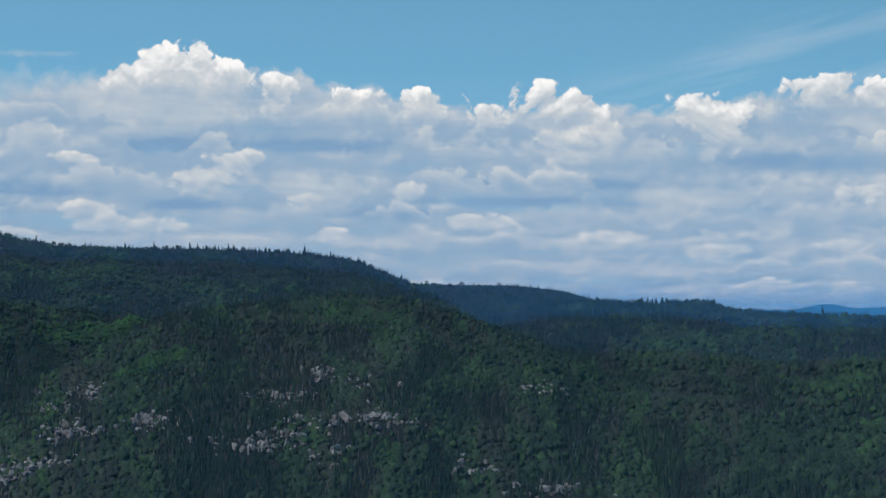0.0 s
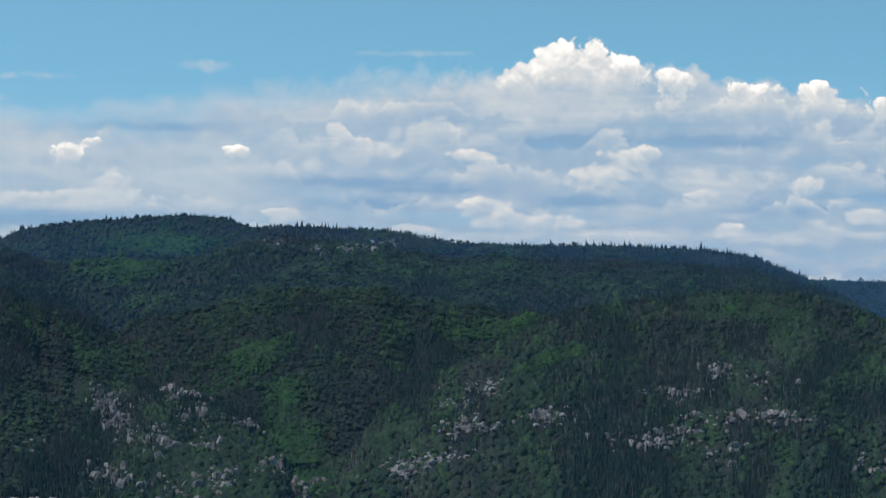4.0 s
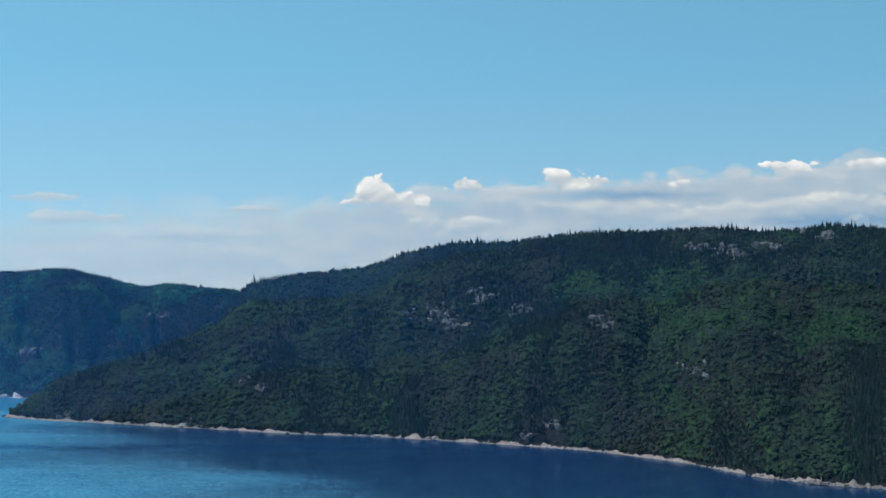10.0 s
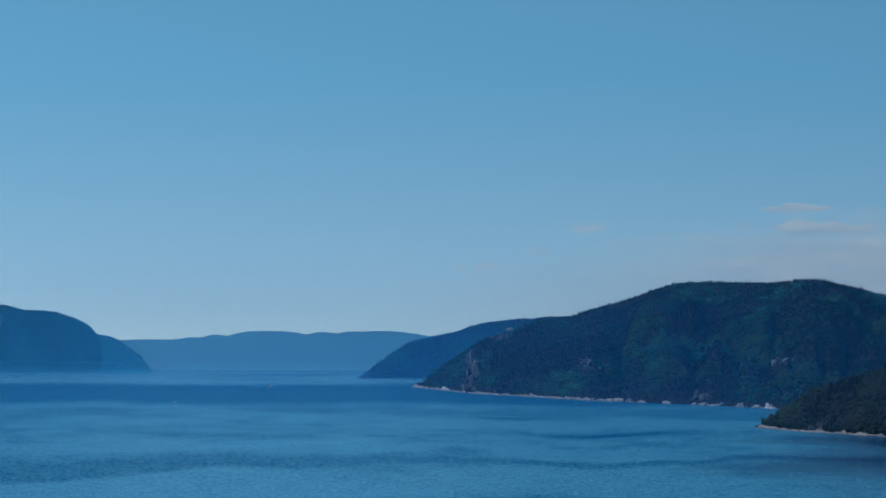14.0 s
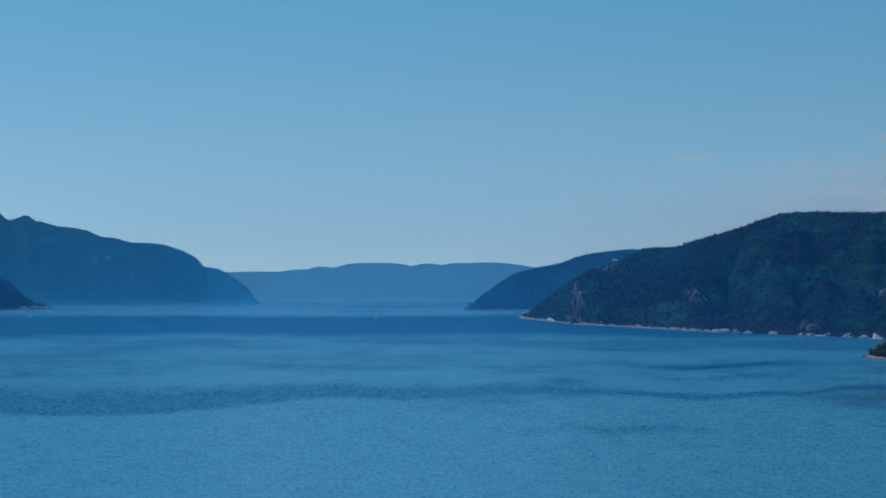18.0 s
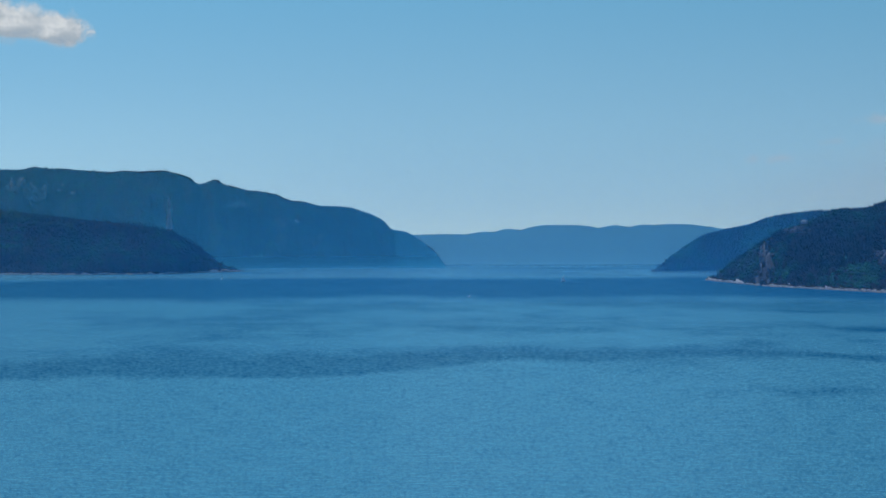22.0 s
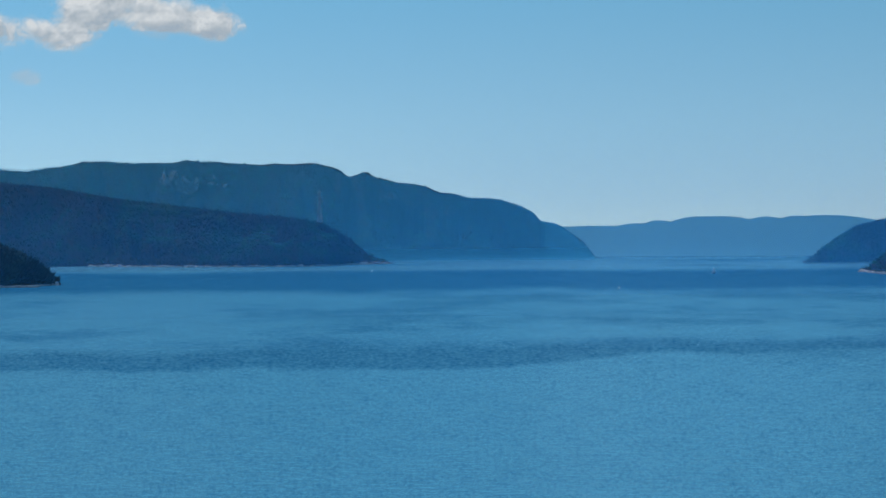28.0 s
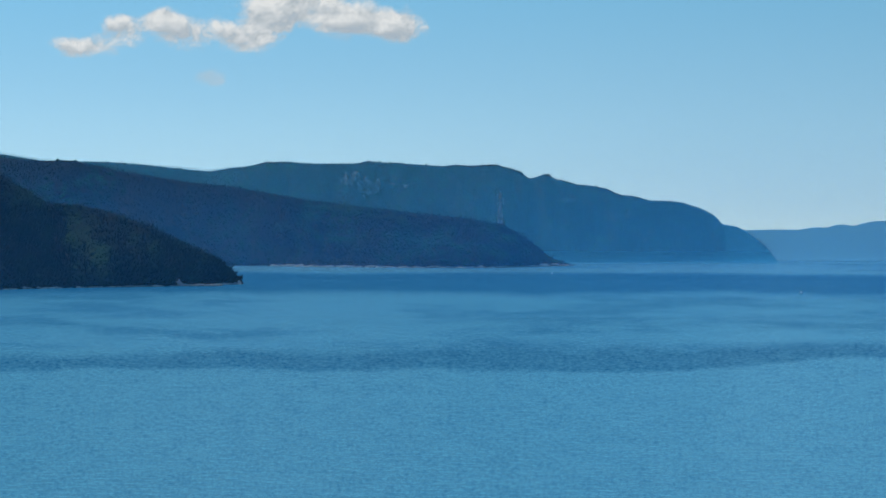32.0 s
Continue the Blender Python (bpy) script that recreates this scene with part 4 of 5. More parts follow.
# where bare granite breaks through the woods: azimuth, elevation
KNOLL_A = [(2.74, -0.95), (2.02, -1.16), (6.82, -2.08), (8.12, -1.33), (2.40, -2.03), (1.10, -2.09), (1.62, -1.90), (3.84, -2.42), (4.49, -2.56), (2.92, -2.88), (8.49, -2.30), (9.25, -3.00), (10.14, -3.13), (-2.29, -1.29), (-2.69, -3.62), (-0.80, -3.15), (3.71, -1.51), (3.32, -2.03), (8.89, -1.73), (8.63, -2.31), (9.28, -3.03), (9.93, -3.35), (6.89, -2.04), (8.05, -1.40)]
KNOLL_B = [(18.15, -1.42), (17.04, -1.55), (18.79, -2.39), (20.28, -2.06), (16.59, -2.13), (16.19, -2.59), (15.29, -1.42), (14.89, -1.94), (14.63, -2.72), (13.72, -2.20), (16.71, -3.43), (15.02, -3.76), (14.24, -3.50), (13.19, -3.24), (20.98, -2.84), (22.00, -3.34), (22.76, -3.47), (21.10, -3.61), (16.85, -1.81), (18.47, -2.33), (15.54, -2.65), (12.15, -3.69)]
RIDGE = [(13.14, 1.96), (11.83, 1.76), (10.85, 1.86), (10.26, 1.96), (11.37, 1.82)]
HILL = [(27.91, 1.78), (27.39, 1.78), (26.74, 1.82), (26.34, 1.82), (27.13, 1.67), (25.17, 2.07), (34.63, 0.32), (33.99, 0.26), (33.67, 0.00), (33.01, 0.59), (32.07, 0.33), (30.25, 0.07), (26.08, -0.18), (28.29, -1.03), (31.28, -2.27), (22.03, -3.03), (20.99, -2.77), (23.20, -3.04), (21.12, -3.29), (38.50, -1.27), (38.11, -1.47), (31.32, -2.30), (31.97, -2.62), (42.49, -2.05), (39.66, -2.31), (27.95, -1.04)]
BAY = [(50.49, -0.77), (50.46, -1.03), (50.51, -1.22), (50.45, -0.90), (47.91, -0.64), (45.11, -1.42), (43.28, -0.63), (40.41, 0.19), (47.78, -0.83), (49.66, -0.06), (49.85, -0.09)]
SCAR = [(67.62, 0.97), (67.43, 0.84), (67.17, 0.78)]

# woods
forest(ridge_low, 26000, 5.2, "the low ridge", 0.45, a1=0.0)
forest(ridge_back, 5000, 4.2, "the ridge behind", 0.5, far=True)
forest(ridge_main, 26000, 4.3, "the long ridge", 0.42, bare=[(11.5, 0.9, 1.8, 0.04)], ledges=RIDGE)
forest(dome, 8500, 4.2, "the dome", 0.3)
forest(point_hill, 56000, 4.3, "the shore hill", 0.42, bare=[(27.0, 0.93, 0.9, 0.05), (33.5, 0.72, 1.4, 0.06)], ledges=HILL)
forest(knoll_a, 20000, 4.2, "the rocky knoll", 0.5, ledges=KNOLL_A)
forest(knoll_b, 17000, 4.0, "the rocky knoll by the water", 0.5, ledges=KNOLL_B)
forest(bay_hill, 26000, 3.6, "the hill across the bay", 0.62, leaves=FAR_LEAVES, far=True, ledges=BAY)
forest(cape, 7000, 3.6, "the cape", 0.5, leaves=FAR_LEAVES, far=True)
forest(far_shore, 8000, 3.0, "the far shore", 0.3, leaves=FAR_LEAVES, far=True)
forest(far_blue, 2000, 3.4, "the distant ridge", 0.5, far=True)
forest(cliffs, 20000, 3.8, "the cliff ridge", 0.28, leaves=FAR_LEAVES, far=True)
forest(nose, 3000, 3.4, "the far headland", 0.5, leaves=FAR_LEAVES, far=True)
forest(inner, 7000, 4.2, "the inner ridge", 0.4, leaves=FAR_LEAVES, far=True)
forest(pylon_hill, 18000, 3.8, "the headland", 0.5, leaves=FAR_LEAVES, far=True)
forest(near_point, 21000, 4.6, "the dark headland", 0.8, far=True)
snags(knoll_a, 9000, -6.0, 12.0, "the rocky knoll")
snags(knoll_b, 7000, 12.0, 25.0, "the rocky knoll by the water")
snags(ridge_low, 3500, -13.0, -4.0, "the low ridge")
snags(point_hill, 3000, 20.0, 40.0, "the shore hill")


# fresh green birches in the gullies and on the damp slopes: azimuth, elevation, half widths
# the thin strip at azimuth 73.8 stands in for a pale meadow
STANDS = [(12.9, -1.5, 0.25, 0.25), (12.75, -2.0, 0.28, 0.3), (12.5, -2.6, 0.3, 0.3), (12.3, -3.1, 0.35, 0.25), (12.0, -3.5, 0.4, 0.2), (13.5, -0.6, 0.5, 0.2), (28.6, 0.6, 0.5, 0.25), (28.0, 0.2, 0.7, 0.2),
          (25.0, -0.2, 0.8, 0.2), (20.5, -0.1, 0.9, 0.22), (15.6, 1.9, 0.9, 0.15), (16.4, 1.3, 0.6, 0.15), (6.6, -0.7, 0.5, 0.15), (8.0, -0.1, 0.7, 0.15), (30.5, 0.9, 0.5, 0.2), (73.9, -0.35, 0.22, 0.25),
          (73.5, -0.75, 0.18, 0.15), (44.0, -0.2, 0.7, 0.12), (45.6, -0.9, 0.5, 0.1), (67.8, 0.25, 0.4, 0.05), (22.6, -2.2, 0.6, 0.2), (1.9, 0.3, 0.6, 0.15), (73.8, 0.50, 0.7, 0.03), (66.7, 0.12, 0.35, 0.04), (41.5, 0.2, 0.6, 0.12), (46.8, -0.1, 0.5, 0.08), (42.8, -0.8, 0.6, 0.1), (69.2, -0.1, 0.4, 0.06)]


def birch_stand(az, el, w, h):
    slopes = [k for k in (knoll_a, knoll_b, point_hill, ridge_main, dome, bay_hill, pylon_hill, near_point) if k.a0 < az < k.a1 and k.el(az) > el + h]
    if not slopes:
        return
    hill = min(slopes, key=lambda k: k.meet(az, el).xy.length)
    count = int(w * h * 6500) + 60
    a = az + rng.normal(0, 0.75, count) * w
    mid = hill.share(az, el)
    reach = 0.5 * (hill.share(az, el + h) - hill.share(az, el - h))
    p = hill.place(a, np.clip(mid + rng.normal(0, 0.75, count) * reach, 0.01, 1.0))
    size = 3.4 * rng.lognormal(0.0, 0.24, count) * np.clip(np.hypot(p[:, 0], p[:, 1]) / 1900.0, 0.58, 1.2)
    grow("birch_stand", p, 0.62 * size, 1.2 * size, far_broadleaf_shape(), BIRCH, "fresh green birches on the wooded slope", 0.16)


for stand in STANDS:
    birch_stand(*stand)


# haze in the air along the fjord, put in as upright tinted sheets
def haze(distance, a0, a1, amount, low, high, color, window=None, mist=0.0, under=None):
    a = np.radians(np.linspace(a0, a1, 240 if under else 90))
    z = np.concatenate([[0.3], np.geomspace(8.0, high, 14)])
    A, Z = np.meshgrid(a, z, indexing="ij")
    if under:       # no higher than the ridge behind it
        high_el = np.max([np.where((np.degrees(a) >= k.a0) & (np.degrees(a) <= k.a1), k.el(np.degrees(a)), -1.0) for k in under], axis=0)
        Z = np.minimum(Z, (EYE - 1.0 + distance * np.tan(np.radians(high_el)))[:, None] + 0.02 * np.arange(len(z))[None, :])
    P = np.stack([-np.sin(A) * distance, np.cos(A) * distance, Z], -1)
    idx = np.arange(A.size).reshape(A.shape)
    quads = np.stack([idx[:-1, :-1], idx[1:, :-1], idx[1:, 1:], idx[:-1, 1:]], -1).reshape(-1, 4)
    ob = new("haze", sheet("haze", P.reshape(-1, 3), quads, haze_material("summer_haze_sheet", amount, low, high, color, window, mist), True))
    tagged(ob, "tinted sheet standing in for thin blue summer haze over the fjord", "haze", kind="structure")


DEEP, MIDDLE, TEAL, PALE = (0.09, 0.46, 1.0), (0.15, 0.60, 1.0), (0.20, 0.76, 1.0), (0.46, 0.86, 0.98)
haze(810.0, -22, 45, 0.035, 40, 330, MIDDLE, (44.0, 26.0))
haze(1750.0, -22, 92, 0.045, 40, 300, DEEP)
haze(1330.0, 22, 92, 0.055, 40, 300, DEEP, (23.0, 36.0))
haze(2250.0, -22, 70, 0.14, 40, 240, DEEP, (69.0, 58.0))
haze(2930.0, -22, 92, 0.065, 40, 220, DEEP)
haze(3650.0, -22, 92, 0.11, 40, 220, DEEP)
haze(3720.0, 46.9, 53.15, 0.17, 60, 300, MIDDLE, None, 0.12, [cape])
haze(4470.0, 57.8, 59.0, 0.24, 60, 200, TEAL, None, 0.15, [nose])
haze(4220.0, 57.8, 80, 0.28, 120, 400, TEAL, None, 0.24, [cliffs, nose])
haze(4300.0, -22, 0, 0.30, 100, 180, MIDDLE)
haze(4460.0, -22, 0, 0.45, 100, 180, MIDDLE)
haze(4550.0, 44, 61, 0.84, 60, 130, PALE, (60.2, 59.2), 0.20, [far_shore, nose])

# ---- rocks ----
def block(bm, at, size, lean, r):
    """One angular block of granite, wider at its foot."""
    turn = Matrix.Rotation(r.uniform(0, 6.28), 3, "Z")
    vs = []
    for z in (-0.35, 0.55 + 0.2 * r.random(), 1.0):
        k = {-0.35: 1.0}.get(z, 0.92 if z < 0.9 else 0.62)
        for sx, sy in ((-1, -1), (1, -1), (1, 1), (-1, 1)):
            p = turn @ Vector((sx * k * size[0] * 0.5 * r.uniform(0.75, 1.2), sy * k * size[1] * 0.5 * r.uniform(0.75, 1.2), 0))
            vs.append(bm.verts.new(Vector(at) + p + lean * z + Vector((0, 0, z * size[2] * r.uniform(0.9, 1.1)))))
    for k in (0, 4):
        for i in range(4):
            j = (i + 1) % 4
            bm.faces.new((vs[k + i], vs[k + j], vs[k + 4 + j], vs[k + 4 + i]))
    bm.faces.new(vs[8:12])


def to_mesh(name, bm, mat):
    bmesh.ops.recalc_face_normals(bm, faces=bm.faces)
    me = bpy.data.meshes.new(name)
    bm.to_mesh(me)
    bm.free()
    me.materials.append(mat)
    return me


def thing(name, at, label, category, group="", turn=0.0):
    ob = new(name)
    ob.location, ob.rotation_euler = at, (0, 0, radians(turn))
    return tagged(ob, label, category, group)


def part(name, bm, mat, parent, label=""):
    ob = new(name, to_mesh(name, bm, mat))
    ob.parent = parent
    return tagged(ob, label)


BLOCKS = []
for k in range(24):
    bm = bmesh.new()
    r = random.Random(900 + k)
    block(bm, (0, 0, 0), (1.0, 0.8, 1.0), Vector((r.gauss(0, 0.12), r.gauss(0, 0.12), 0)), r)
    BLOCKS.append(to_mesh("block", bm, ROCK))


def outcrop(hill, az, el, width, height, seed, count=11, label="grey granite ledge broken into blocks on a wooded slope", group="granite ledges", scale=2.4, tall=0.75):
    """A ledge: blocks of many sizes that step up the slope, each a part of its own."""
    r = random.Random(seed)
    centre = hill.meet(az, el)
    root = thing("rock_outcrop", centre, label, "rock", group)
    for i in range(count):
        u = r.gauss(0, 0.40) * width
        w = r.gauss(0, 0.32) * height
        p = hill.meet(az + math.degrees(u / centre.xy.length), el + math.degrees(w / centre.xy.length)) - centre
        k = min(r.lognormvariate(-0.2, 0.55), 1.9)
        size = (scale * k * r.uniform(0.6, 1.9), scale * k * r.uniform(0.5, 1.0), scale * k * tall * r.uniform(0.3, 1.25))
        ob = new("block", r.choice(BLOCKS))
        ob.parent = root
        ob.matrix_basis = Matrix.Translation(p + Vector((0, 0, 0.5))) @ Euler((r.gauss(0, 0.28), r.gauss(0, 0.28), r.uniform(0, 6.28))).to_matrix().to_4x4() @ Matrix.Diagonal((*size, 1))
    return root


for i, (az, el) in enumerate(KNOLL_A):
    outcrop(knoll_a, az, el, 13.0 + 6.0 * (i % 3), 5.5 + 2.0 * (i % 2), 100 + i, 52, scale=1.5, tall=0.75)
for i, (az, el) in enumerate(KNOLL_B):
    outcrop(knoll_b, az, el, 8.0 + 4.0 * (i % 4), 6.5 + 2.5 * (i % 3), 200 + i, 78, scale=1.6 if el < -3.0 else 1.35, tall=1.3)
for i, (az, el) in enumerate(RIDGE):
    outcrop(ridge_main, az, el, 20.0, 6.0, 300 + i, 22, "bare grey rock ledge under the ridge crest")
outcrop(dome, 14.58, 1.17, 14.0, 4.0, 320, 9, "small bare ledge on the side of the dome")
for i, (az, el) in enumerate(HILL):
    big = i < 12
    outcrop(point_hill, az, el, 15.0 if big else 9.0, 9.0 if 6 <= i < 12 else 5.5, 400 + i, 34 if big else 14, scale=3.0 if big else 2.0)
for i, (az, el) in enumerate(BAY):
    outcrop(bay_hill, az, el, 6.0 if i < 4 else 14.0, 13.0 if i < 4 else 6.0, 500 + i, 34 if i < 4 else 22, "pale weathered cliff face on the hill across the bay", scale=3.6 if i < 4 else 3.0, tall=1.7 if i < 4 else 0.8)
for i, (az, el) in enumerate(SCAR):
    outcrop(cliffs, az, el, 40.0, 22.0, 600 + i, 26, "pale rock scar high on the far ridge", scale=6.0, tall=1.2)
for i, (az, el) in enumerate([(61.6, 0.15), (62.6, 0.5), (60.9, -0.3), (66.6, 0.9)]):
    outcrop(cliffs, az, el, 30.0 + 8.0 * (i % 3), 22.0, 640 + i, 20, "grey cliff face on the steep far shore", scale=3.2, tall=0.8)


def shore(hill, a0, a1, spacing, size, seed, name, label, mat=SHORE_ROCK):
    """The washed granite along the waterline, one broken ribbon of blocks."""
    r = random.Random(seed)
    az, verts, faces = a0, [], []
    while az < a1:
        far = float(hill.foot(az))
        step = spacing * r.uniform(0.5, 1.3)
        az += math.degrees(step / far)
        if fbm(np.array([az * 3.0]), np.array([seed * 1.0]), 1.3, 3, seed)[0] < -0.26:
            continue
        for row in range(2):
            p = hill.place(np.array([az]), np.array([0.002 + 0.006 * row * r.random()]))[0]
            k = size * r.lognormvariate(0, 0.35) * (1.0 if row == 0 else 0.8)
            bm_at = (p[0], p[1], -0.4 + row * 0.5 * k)
            turn = r.uniform(0, 6.28)
            base = len(verts)
            for z, s in ((0.0, 1.0), (0.6, 0.85), (1.0, 0.4)):
                for i in range(4):
                    q = turn + i * math.pi / 2
                    rad = k * 1.7 * s * r.uniform(0.7, 1.3)
                    verts.append((bm_at[0] + rad * math.cos(q), bm_at[1] + rad * math.sin(q), bm_at[2] + z * k * 0.8 * r.uniform(0.6, 1.2)))
            for ring in (0, 4):
                for i in range(4):
                    j = (i + 1) % 4
                    faces.append((base + ring + i, base + ring + j, base + ring + 4 + j, base + ring + 4 + i))
            faces.append((base + 8, base + 9, base + 10, base + 11))
    return tagged(new(name, sheet(name, np.array(verts), np.array(faces), mat)), label, "rocks", kind="stuff")


def ledge(hill, a0, a1, tall, seed, label, mat=SHORE_ROCK):
    """The bare rock between the water and the first trees, one uneven washed shelf."""
    az = np.arange(a0, a1, math.degrees(0.9 / float(hill.foot((a0 + a1) / 2))))
    size = tall * np.clip(0.65 + 2.2 * fbm(az * 60.0, az * 0.0 + seed, 14.0, 5, seed), 0.12, 1.8)
    rows = []
    for k, (up, back) in enumerate(((-0.6, -1.2), (0.25, -0.4), (0.5, 0.3), (0.85, 0.7), (1.0, 1.5), (0.7, 3.4))):
        rough = fbm(az * 60.0, az * 0.0 + 7.0 * k, 3.0, 3, seed + k)
        a, d = np.radians(az), hill.foot(az) + back * size + 1.2 * rough
        rows.append(np.stack([-np.sin(a) * d, np.cos(a) * d, up * size * (1.0 + 0.9 * rough) if k else 0 * az - 0.6], -1))
    P = np.stack(rows, 1)
    idx = np.arange(P.shape[0] * P.shape[1]).reshape(P.shape[:2])
    quads = np.stack([idx[:-1, :-1], idx[:-1, 1:], idx[1:, 1:], idx[1:, :-1]], -1).reshape(-1, 4)
    return tagged(new("shore_ledge", sheet("shore_ledge", P.reshape(-1, 3), quads, mat)), label, "rock", kind="stuff")


ledge(knoll_b, 12.0, 25.3, 2.0, 21, "pinkish washed granite shelf under the rocky knoll")
ledge(point_hill, 25.2, 43.9, 1.4, 22, "pinkish washed granite shelf along the long hill")
ledge(bay_hill, 37.5, 51.8, 2.8, 23, "pale granite shelf along the shore across the bay", BRIGHT_SHORE_ROCK)
ledge(pylon_hill, 62.6, 79.0, 3.2, 24, "pale granite shelf under the headland", BRIGHT_SHORE_ROCK)
ledge(near_point, 70.2, 80.0, 2.4, 25, "pale granite shelf under the dark headland", BRIGHT_SHORE_ROCK)
shore(knoll_b, 12.0, 25.4, 0.8, 0.95, 1, "shore_rocks", "pale washed rocks at the foot of the knoll")
shore(point_hill, 25.0, 43.9, 0.9, 1.0, 2, "shore_rocks", "pale washed rocks along the foot of the long hill")
shore(bay_hill, 37.5, 51.8, 1.5, 1.9, 3, "shore_rocks", "pale rocks along the shore across the bay", BRIGHT_SHORE_ROCK)
shore(pylon_hill, 62.6, 79.0, 3.4, 2.2, 4, "shore_rocks", "pale rocks along the foot of the headland", BRIGHT_SHORE_ROCK)
shore(near_point, 70.2, 80.0, 1.0, 1.05, 5, "shore_rocks", "pale flat rocks at the foot of the dark headland", BRIGHT_SHORE_ROCK)
r = random.Random(9)
bm = bmesh.new()
tip = near_point.meet(71.65, -1.40)
for x, w, h in ((0.0, 4.2, 8.6), (-2.6, 4.6, 5.4), (2.8, 4.4, 4.6), (-5.6, 5.0, 3.0), (6.2, 5.4, 2.6)):
    block(bm, (x, 0.0, -0.6), (w, 4.0, h), Vector((0, 0, 0)), r)
for k in range(26):
    block(bm, (-8.0 + k * 2.1, r.gauss(0, 1.0), -0.6), (r.uniform(3.5, 6.5), 3.5, r.uniform(1.4, 2.7)), Vector((0, 0, 0)), r)
ob = new("rock_stack", to_mesh("rock_stack", bm, BRIGHT_SHORE_ROCK))
ob.location, ob.rotation_euler = (tip.x, tip.y, 0.3), (0, 0, radians(71.65))
tagged(ob, "pale pointed rock stack and flat ledges on the dark headland's shore", "rock")


# ---- things on the hills and the water ----
def beam(bm, a, b, w):
    a, b = Vector(a), Vector(b)
    m = Matrix.Translation((a + b) / 2) @ (b - a).to_track_quat("Z", "Y").to_matrix().to_4x4() @ Matrix.Diagonal((w, w, (b - a).length, 1))
    bmesh.ops.create_cube(bm, size=1.0, matrix=m)


def box(bm, x, y, z, sx, sy, sz):
    bmesh.ops.create_cube(bm, size=1.0, matrix=Matrix.Translation((x, y, z)) @ Matrix.Diagonal((sx, sy, sz, 1)))


def pylon(at, turn, height=52.0):
    root = thing("transmission_tower", at, "tall galvanised steel lattice power tower on the headland", "tower", turn=turn)
    foot, waist, up = 3.8, 1.3, height * 0.62
    for sx, sy in ((-1, -1), (1, -1), (1, 1), (-1, 1)):
        bm = bmesh.new()
        beam(bm, (sx * foot, sy * foot, -2.0), (sx * waist, sy * waist, up), 0.38)
        beam(bm, (sx * waist, sy * waist, up), (sx * 0.9, sy * 0.9, height * 0.94), 0.4)
        part("leg", bm, STEEL, root)
    for k in range(5):
        z0, z1 = up * k / 5, up * (k + 1) / 5
        w0, w1 = foot + (waist - foot) * k / 5, foot + (waist - foot) * (k + 1) / 5
        bm = bmesh.new()
        for a, b in (((-1, -1), (1, -1)), ((1, -1), (1, 1)), ((1, 1), (-1, 1)), ((-1, 1), (-1, -1))):
            beam(bm, (a[0] * w0, a[1] * w0, z0), (b[0] * w1, b[1] * w1, z1), 0.2)
            beam(bm, (b[0] * w0, b[1] * w0, z0), (a[0] * w1, a[1] * w1, z1), 0.2)
            beam(bm, (a[0] * w1, a[1] * w1, z1), (b[0] * w1, b[1] * w1, z1), 0.2)
        part("bracing", bm, STEEL, root)
    for z, reach in ((height * 0.64, 6.0), (height * 0.78, 5.2), (height * 0.91, 4.2)):
        bm = bmesh.new()
        for sy in (-0.8, 0.8):
            beam(bm, (-reach, 0, z), (0, sy, z + 1.8), 0.22)
            beam(bm, (reach, 0, z), (0, sy, z + 1.8), 0.22)
        beam(bm, (-reach, 0, z), (reach, 0, z), 0.4)
        arm = part("crossarm", bm, STEEL, root)
        for sx in (-1, 1):
            bm = bmesh.new()
            for j in range(4):
                bmesh.ops.create_cone(bm, cap_ends=True, segments=8, radius1=0.4, radius2=0.25, depth=0.35, matrix=Matrix.Translation((sx * reach, 0, z - 0.5 - 0.5 * j)))
            part("insulator", bm, WHITE_PAINT, arm, "white insulator string")
    bm = bmesh.new()
    bmesh.ops.create_cone(bm, cap_ends=True, segments=4, radius1=1.3, radius2=0.15, depth=height * 0.08, matrix=Matrix.Translation((0, 0, height * 0.97)))
    part("peak", bm, STEEL, root)


def lookout(at, turn):
    root = thing("lookout_tower", at, "small timber lookout tower with a railed deck on the hilltop", "tower", turn=turn)
    bm = bmesh.new()
    box(bm, 0, 0, 0.0, 9.0, 9.0, 1.2)
    part("plinth", bm, CONCRETE, root, "pale concrete plinth")
    for sx in (-1, 1):
        for sy in (-1, 1):
            bm = bmesh.new()
            beam(bm, (sx * 2.9, sy * 2.9, 0.5), (sx * 2.3, sy * 2.3, 10.6), 0.55)
            part("post", bm, GREY_WOOD, root)
    for z in (4.6, 8.0):
        bm = bmesh.new()
        box(bm, 0, 0, z, 7.0, 7.0, 0.5)
        deck = part("deck", bm, CONCRETE, root)
        for a, b in (((-3.4, -3.4), (3.4, -3.4)), ((3.4, -3.4), (3.4, 3.4)), ((3.4, 3.4), (-3.4, 3.4)), ((-3.4, 3.4), (-3.4, -3.4))):
            bm = bmesh.new()
            beam(bm, (*a, z + 1.2), (*b, z + 1.2), 0.2)
            for k in range(5):
                q = k / 4
                beam(bm, (a[0] + (b[0] - a[0]) * q, a[1] + (b[1] - a[1]) * q, z + 0.2), (a[0] + (b[0] - a[0]) * q, a[1] + (b[1] - a[1]) * q, z + 1.2), 0.15)
            part("railing", bm, GREY_WOOD, deck)
    bm = bmesh.new()
    bmesh.ops.create_cone(bm, cap_ends=True, segments=4, radius1=6.2, radius2=0.6, depth=2.4, matrix=Matrix.Translation((0, 0, 11.6)) @ Matrix.Rotation(math.pi / 4, 4, "Z"))
    part("roof", bm, PALE_ROOF, root, "pale hipped metal roof")


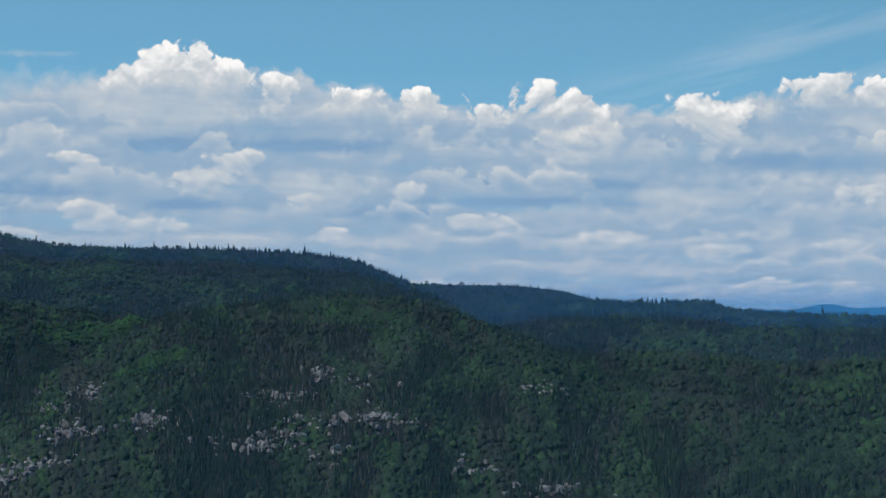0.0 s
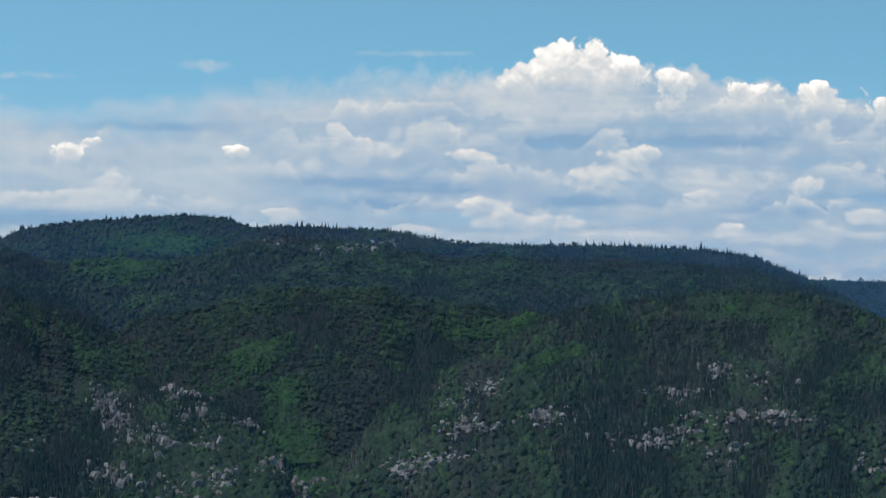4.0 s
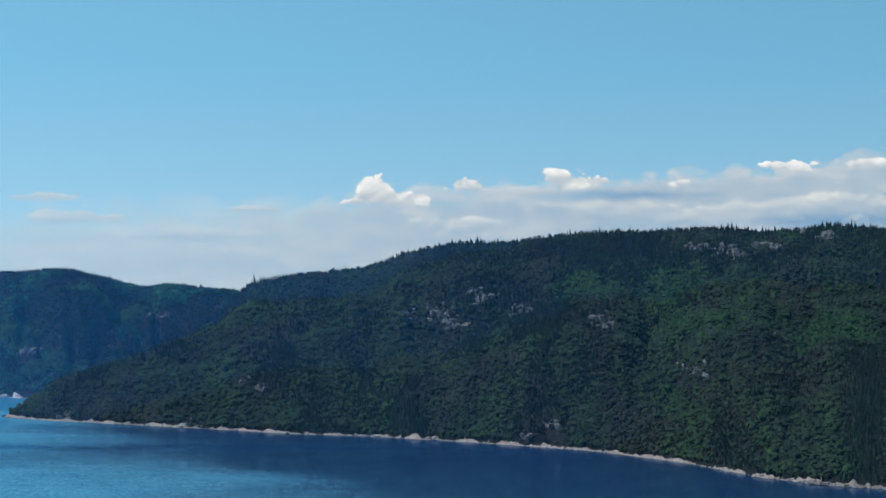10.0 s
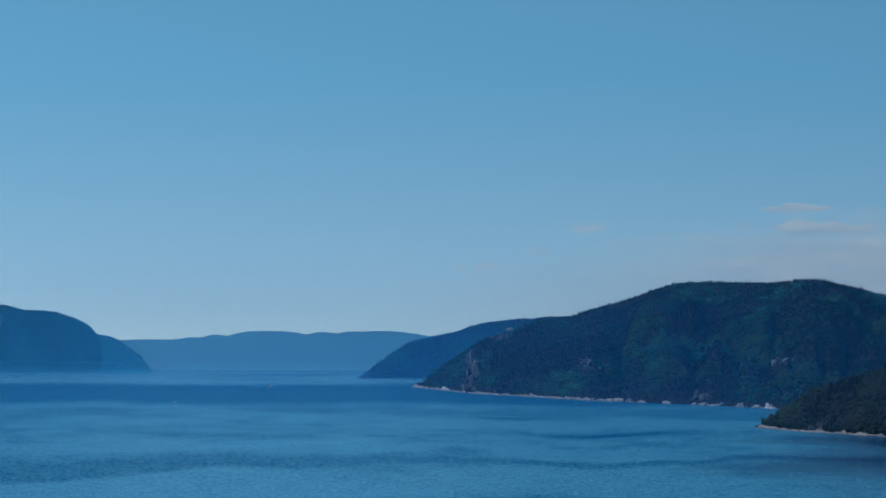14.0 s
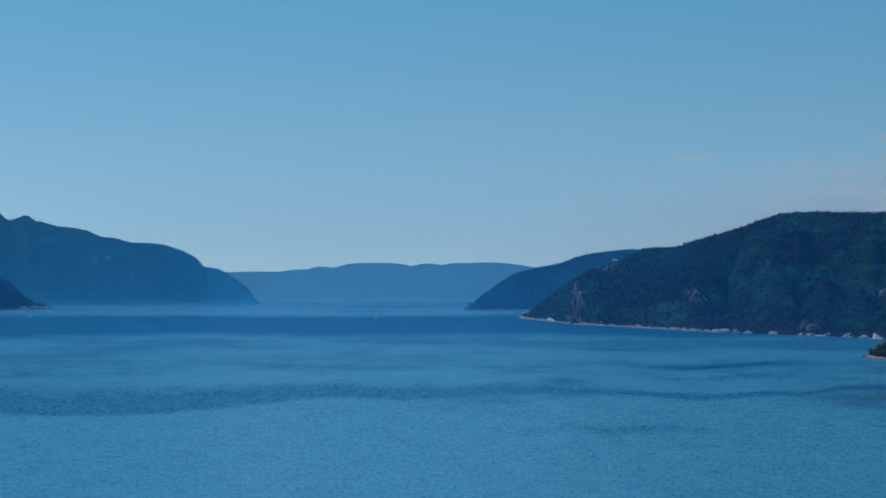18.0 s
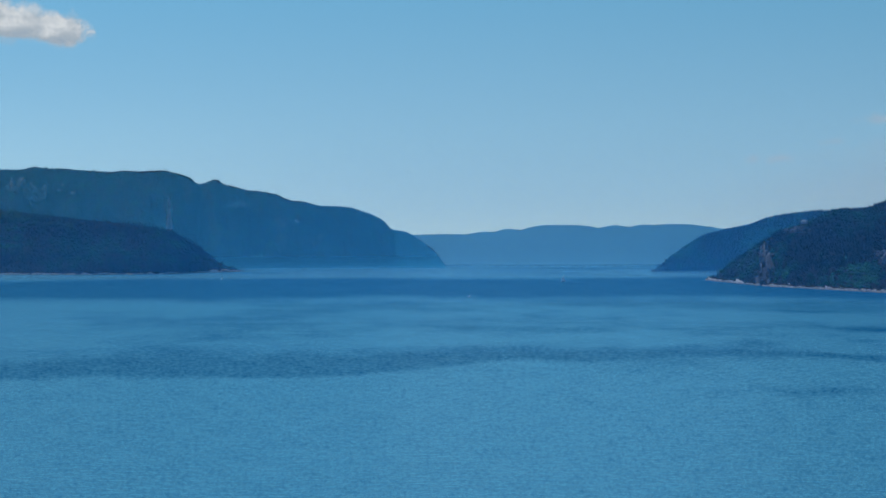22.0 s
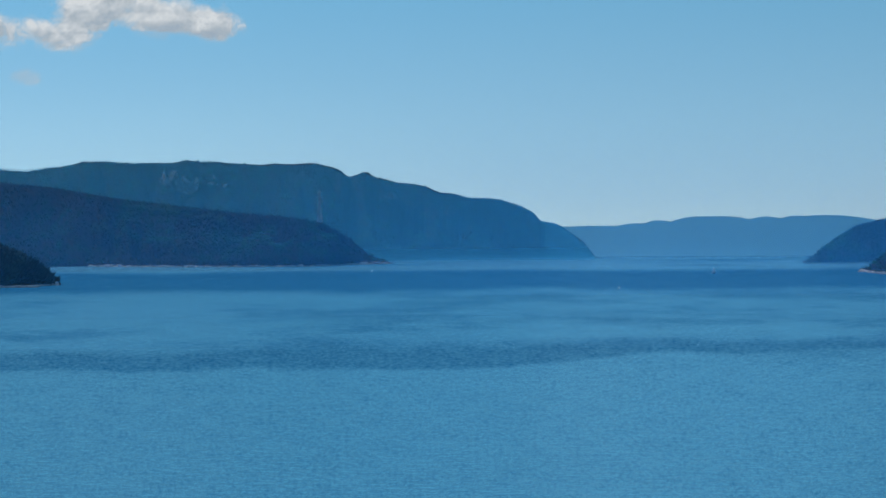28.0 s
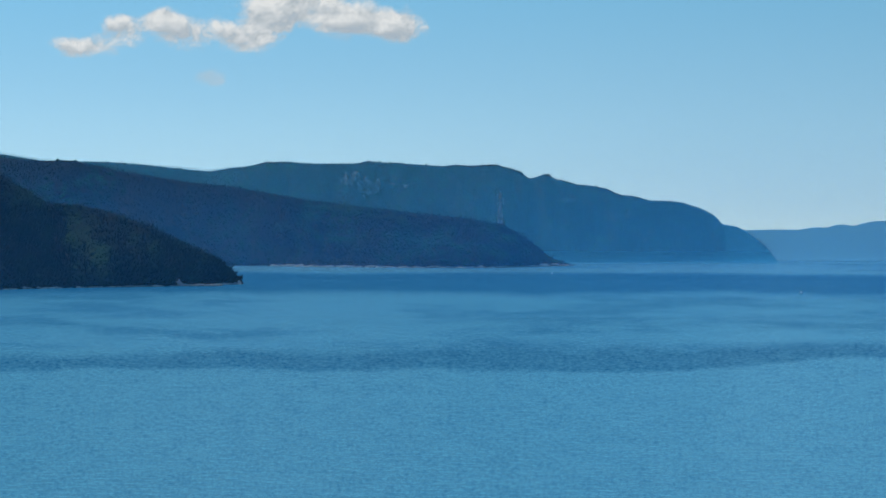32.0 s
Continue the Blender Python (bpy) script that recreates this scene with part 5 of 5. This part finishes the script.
def hull(length, beam_w, high, mat_name, root, mat):
    bm = bmesh.new()
    rings = []
    for t in (0.0, 0.12, 0.35, 0.65, 0.88, 1.0):
        w = beam_w * 0.5 * (math.sin(math.pi * min(t * 0.62 + 0.38, 1.0)) ** 0.7 if t < 1 else 0.04)
        x = (t - 0.5) * length
        lift = high * (0.85 + 0.35 * t * t)
        rings.append([bm.verts.new(v) for v in ((x, -w, lift), (x, -w * 0.75, 0.15), (x, 0, -0.35), (x, w * 0.75, 0.15), (x, w, lift))])
    for a, b in zip(rings, rings[1:]):
        for i in range(4):
            bm.faces.new((a[i], a[i + 1], b[i + 1], b[i]))
        bm.faces.new((a[4], a[0], b[0], b[4]))
    bm.faces.new(rings[0])
    bm.faces.new(rings[-1][::-1])
    return part(mat_name, bm, mat, root)


def sailboat(at, turn):
    root = thing("sailboat", at, "small white sailing boat under sail on the fjord", "boat", turn=turn)
    hull(5.6, 1.9, 0.7, "hull", root, WHITE_PAINT)
    bm = bmesh.new()
    bmesh.ops.create_cone(bm, cap_ends=True, segments=8, radius1=0.09, radius2=0.05, depth=7.6, matrix=Matrix.Translation((0.5, 0, 4.3)))
    part("mast", bm, STEEL, root, "slim metal mast")
    for name, pts in (("mainsail", ((0.4, 0.05, 1.3), (-2.4, 0.7, 1.35), (-1.2, 0.5, 4.4), (0.4, 0.1, 7.8))), ("jib", ((0.7, 0.1, 6.6), (0.75, 0.6, 1.2), (2.7, 0.0, 0.9), (1.7, 0.25, 3.7)))):
        bm = bmesh.new()
        front = [bm.verts.new(p) for p in pts]
        back = [bm.verts.new((p[0], p[1] + 0.06, p[2])) for p in pts]
        bm.faces.new(front), bm.faces.new(back[::-1])
        for i in range(4):
            bm.faces.new((front[i], back[i], back[(i + 1) % 4], front[(i + 1) % 4]))
        part(name, bm, SAILCLOTH, root, "white sail")
    bm = bmesh.new()
    box(bm, -0.2, 0, 1.0, 1.9, 1.1, 0.5)
    part("cabin", bm, WHITE_PAINT, root)


def motorboat(at, turn):
    root = thing("motorboat", at, "small white open motorboat on the fjord", "boat", "motorboats", turn)
    hull(6.0, 2.2, 0.9, "hull", root, WHITE_PAINT)
    bm = bmesh.new()
    box(bm, 0.4, 0, 1.5, 1.8, 1.6, 0.9)
    part("cabin", bm, WHITE_PAINT, root)
    bm = bmesh.new()
    box(bm, 1.35, 0, 1.6, 0.08, 1.4, 0.6)
    part("windscreen", bm, STEEL, root, "dark windscreen")
    return root


def afloat(az, el):
    d, a = EYE / math.tan(radians(-el)), radians(az)
    return (-math.sin(a) * d, math.cos(a) * d, 0.1)


pylon(pylon_hill.meet(64.22, 0.02), 40.0)
lookout(bay_hill.meet(49.60, -0.07), 20.0)
sailboat(afloat(55.13, -1.24), 70.0)
motorboat(afloat(57.30, -1.60), 140.0)
motorboat(afloat(63.02, -1.17), 150.0)
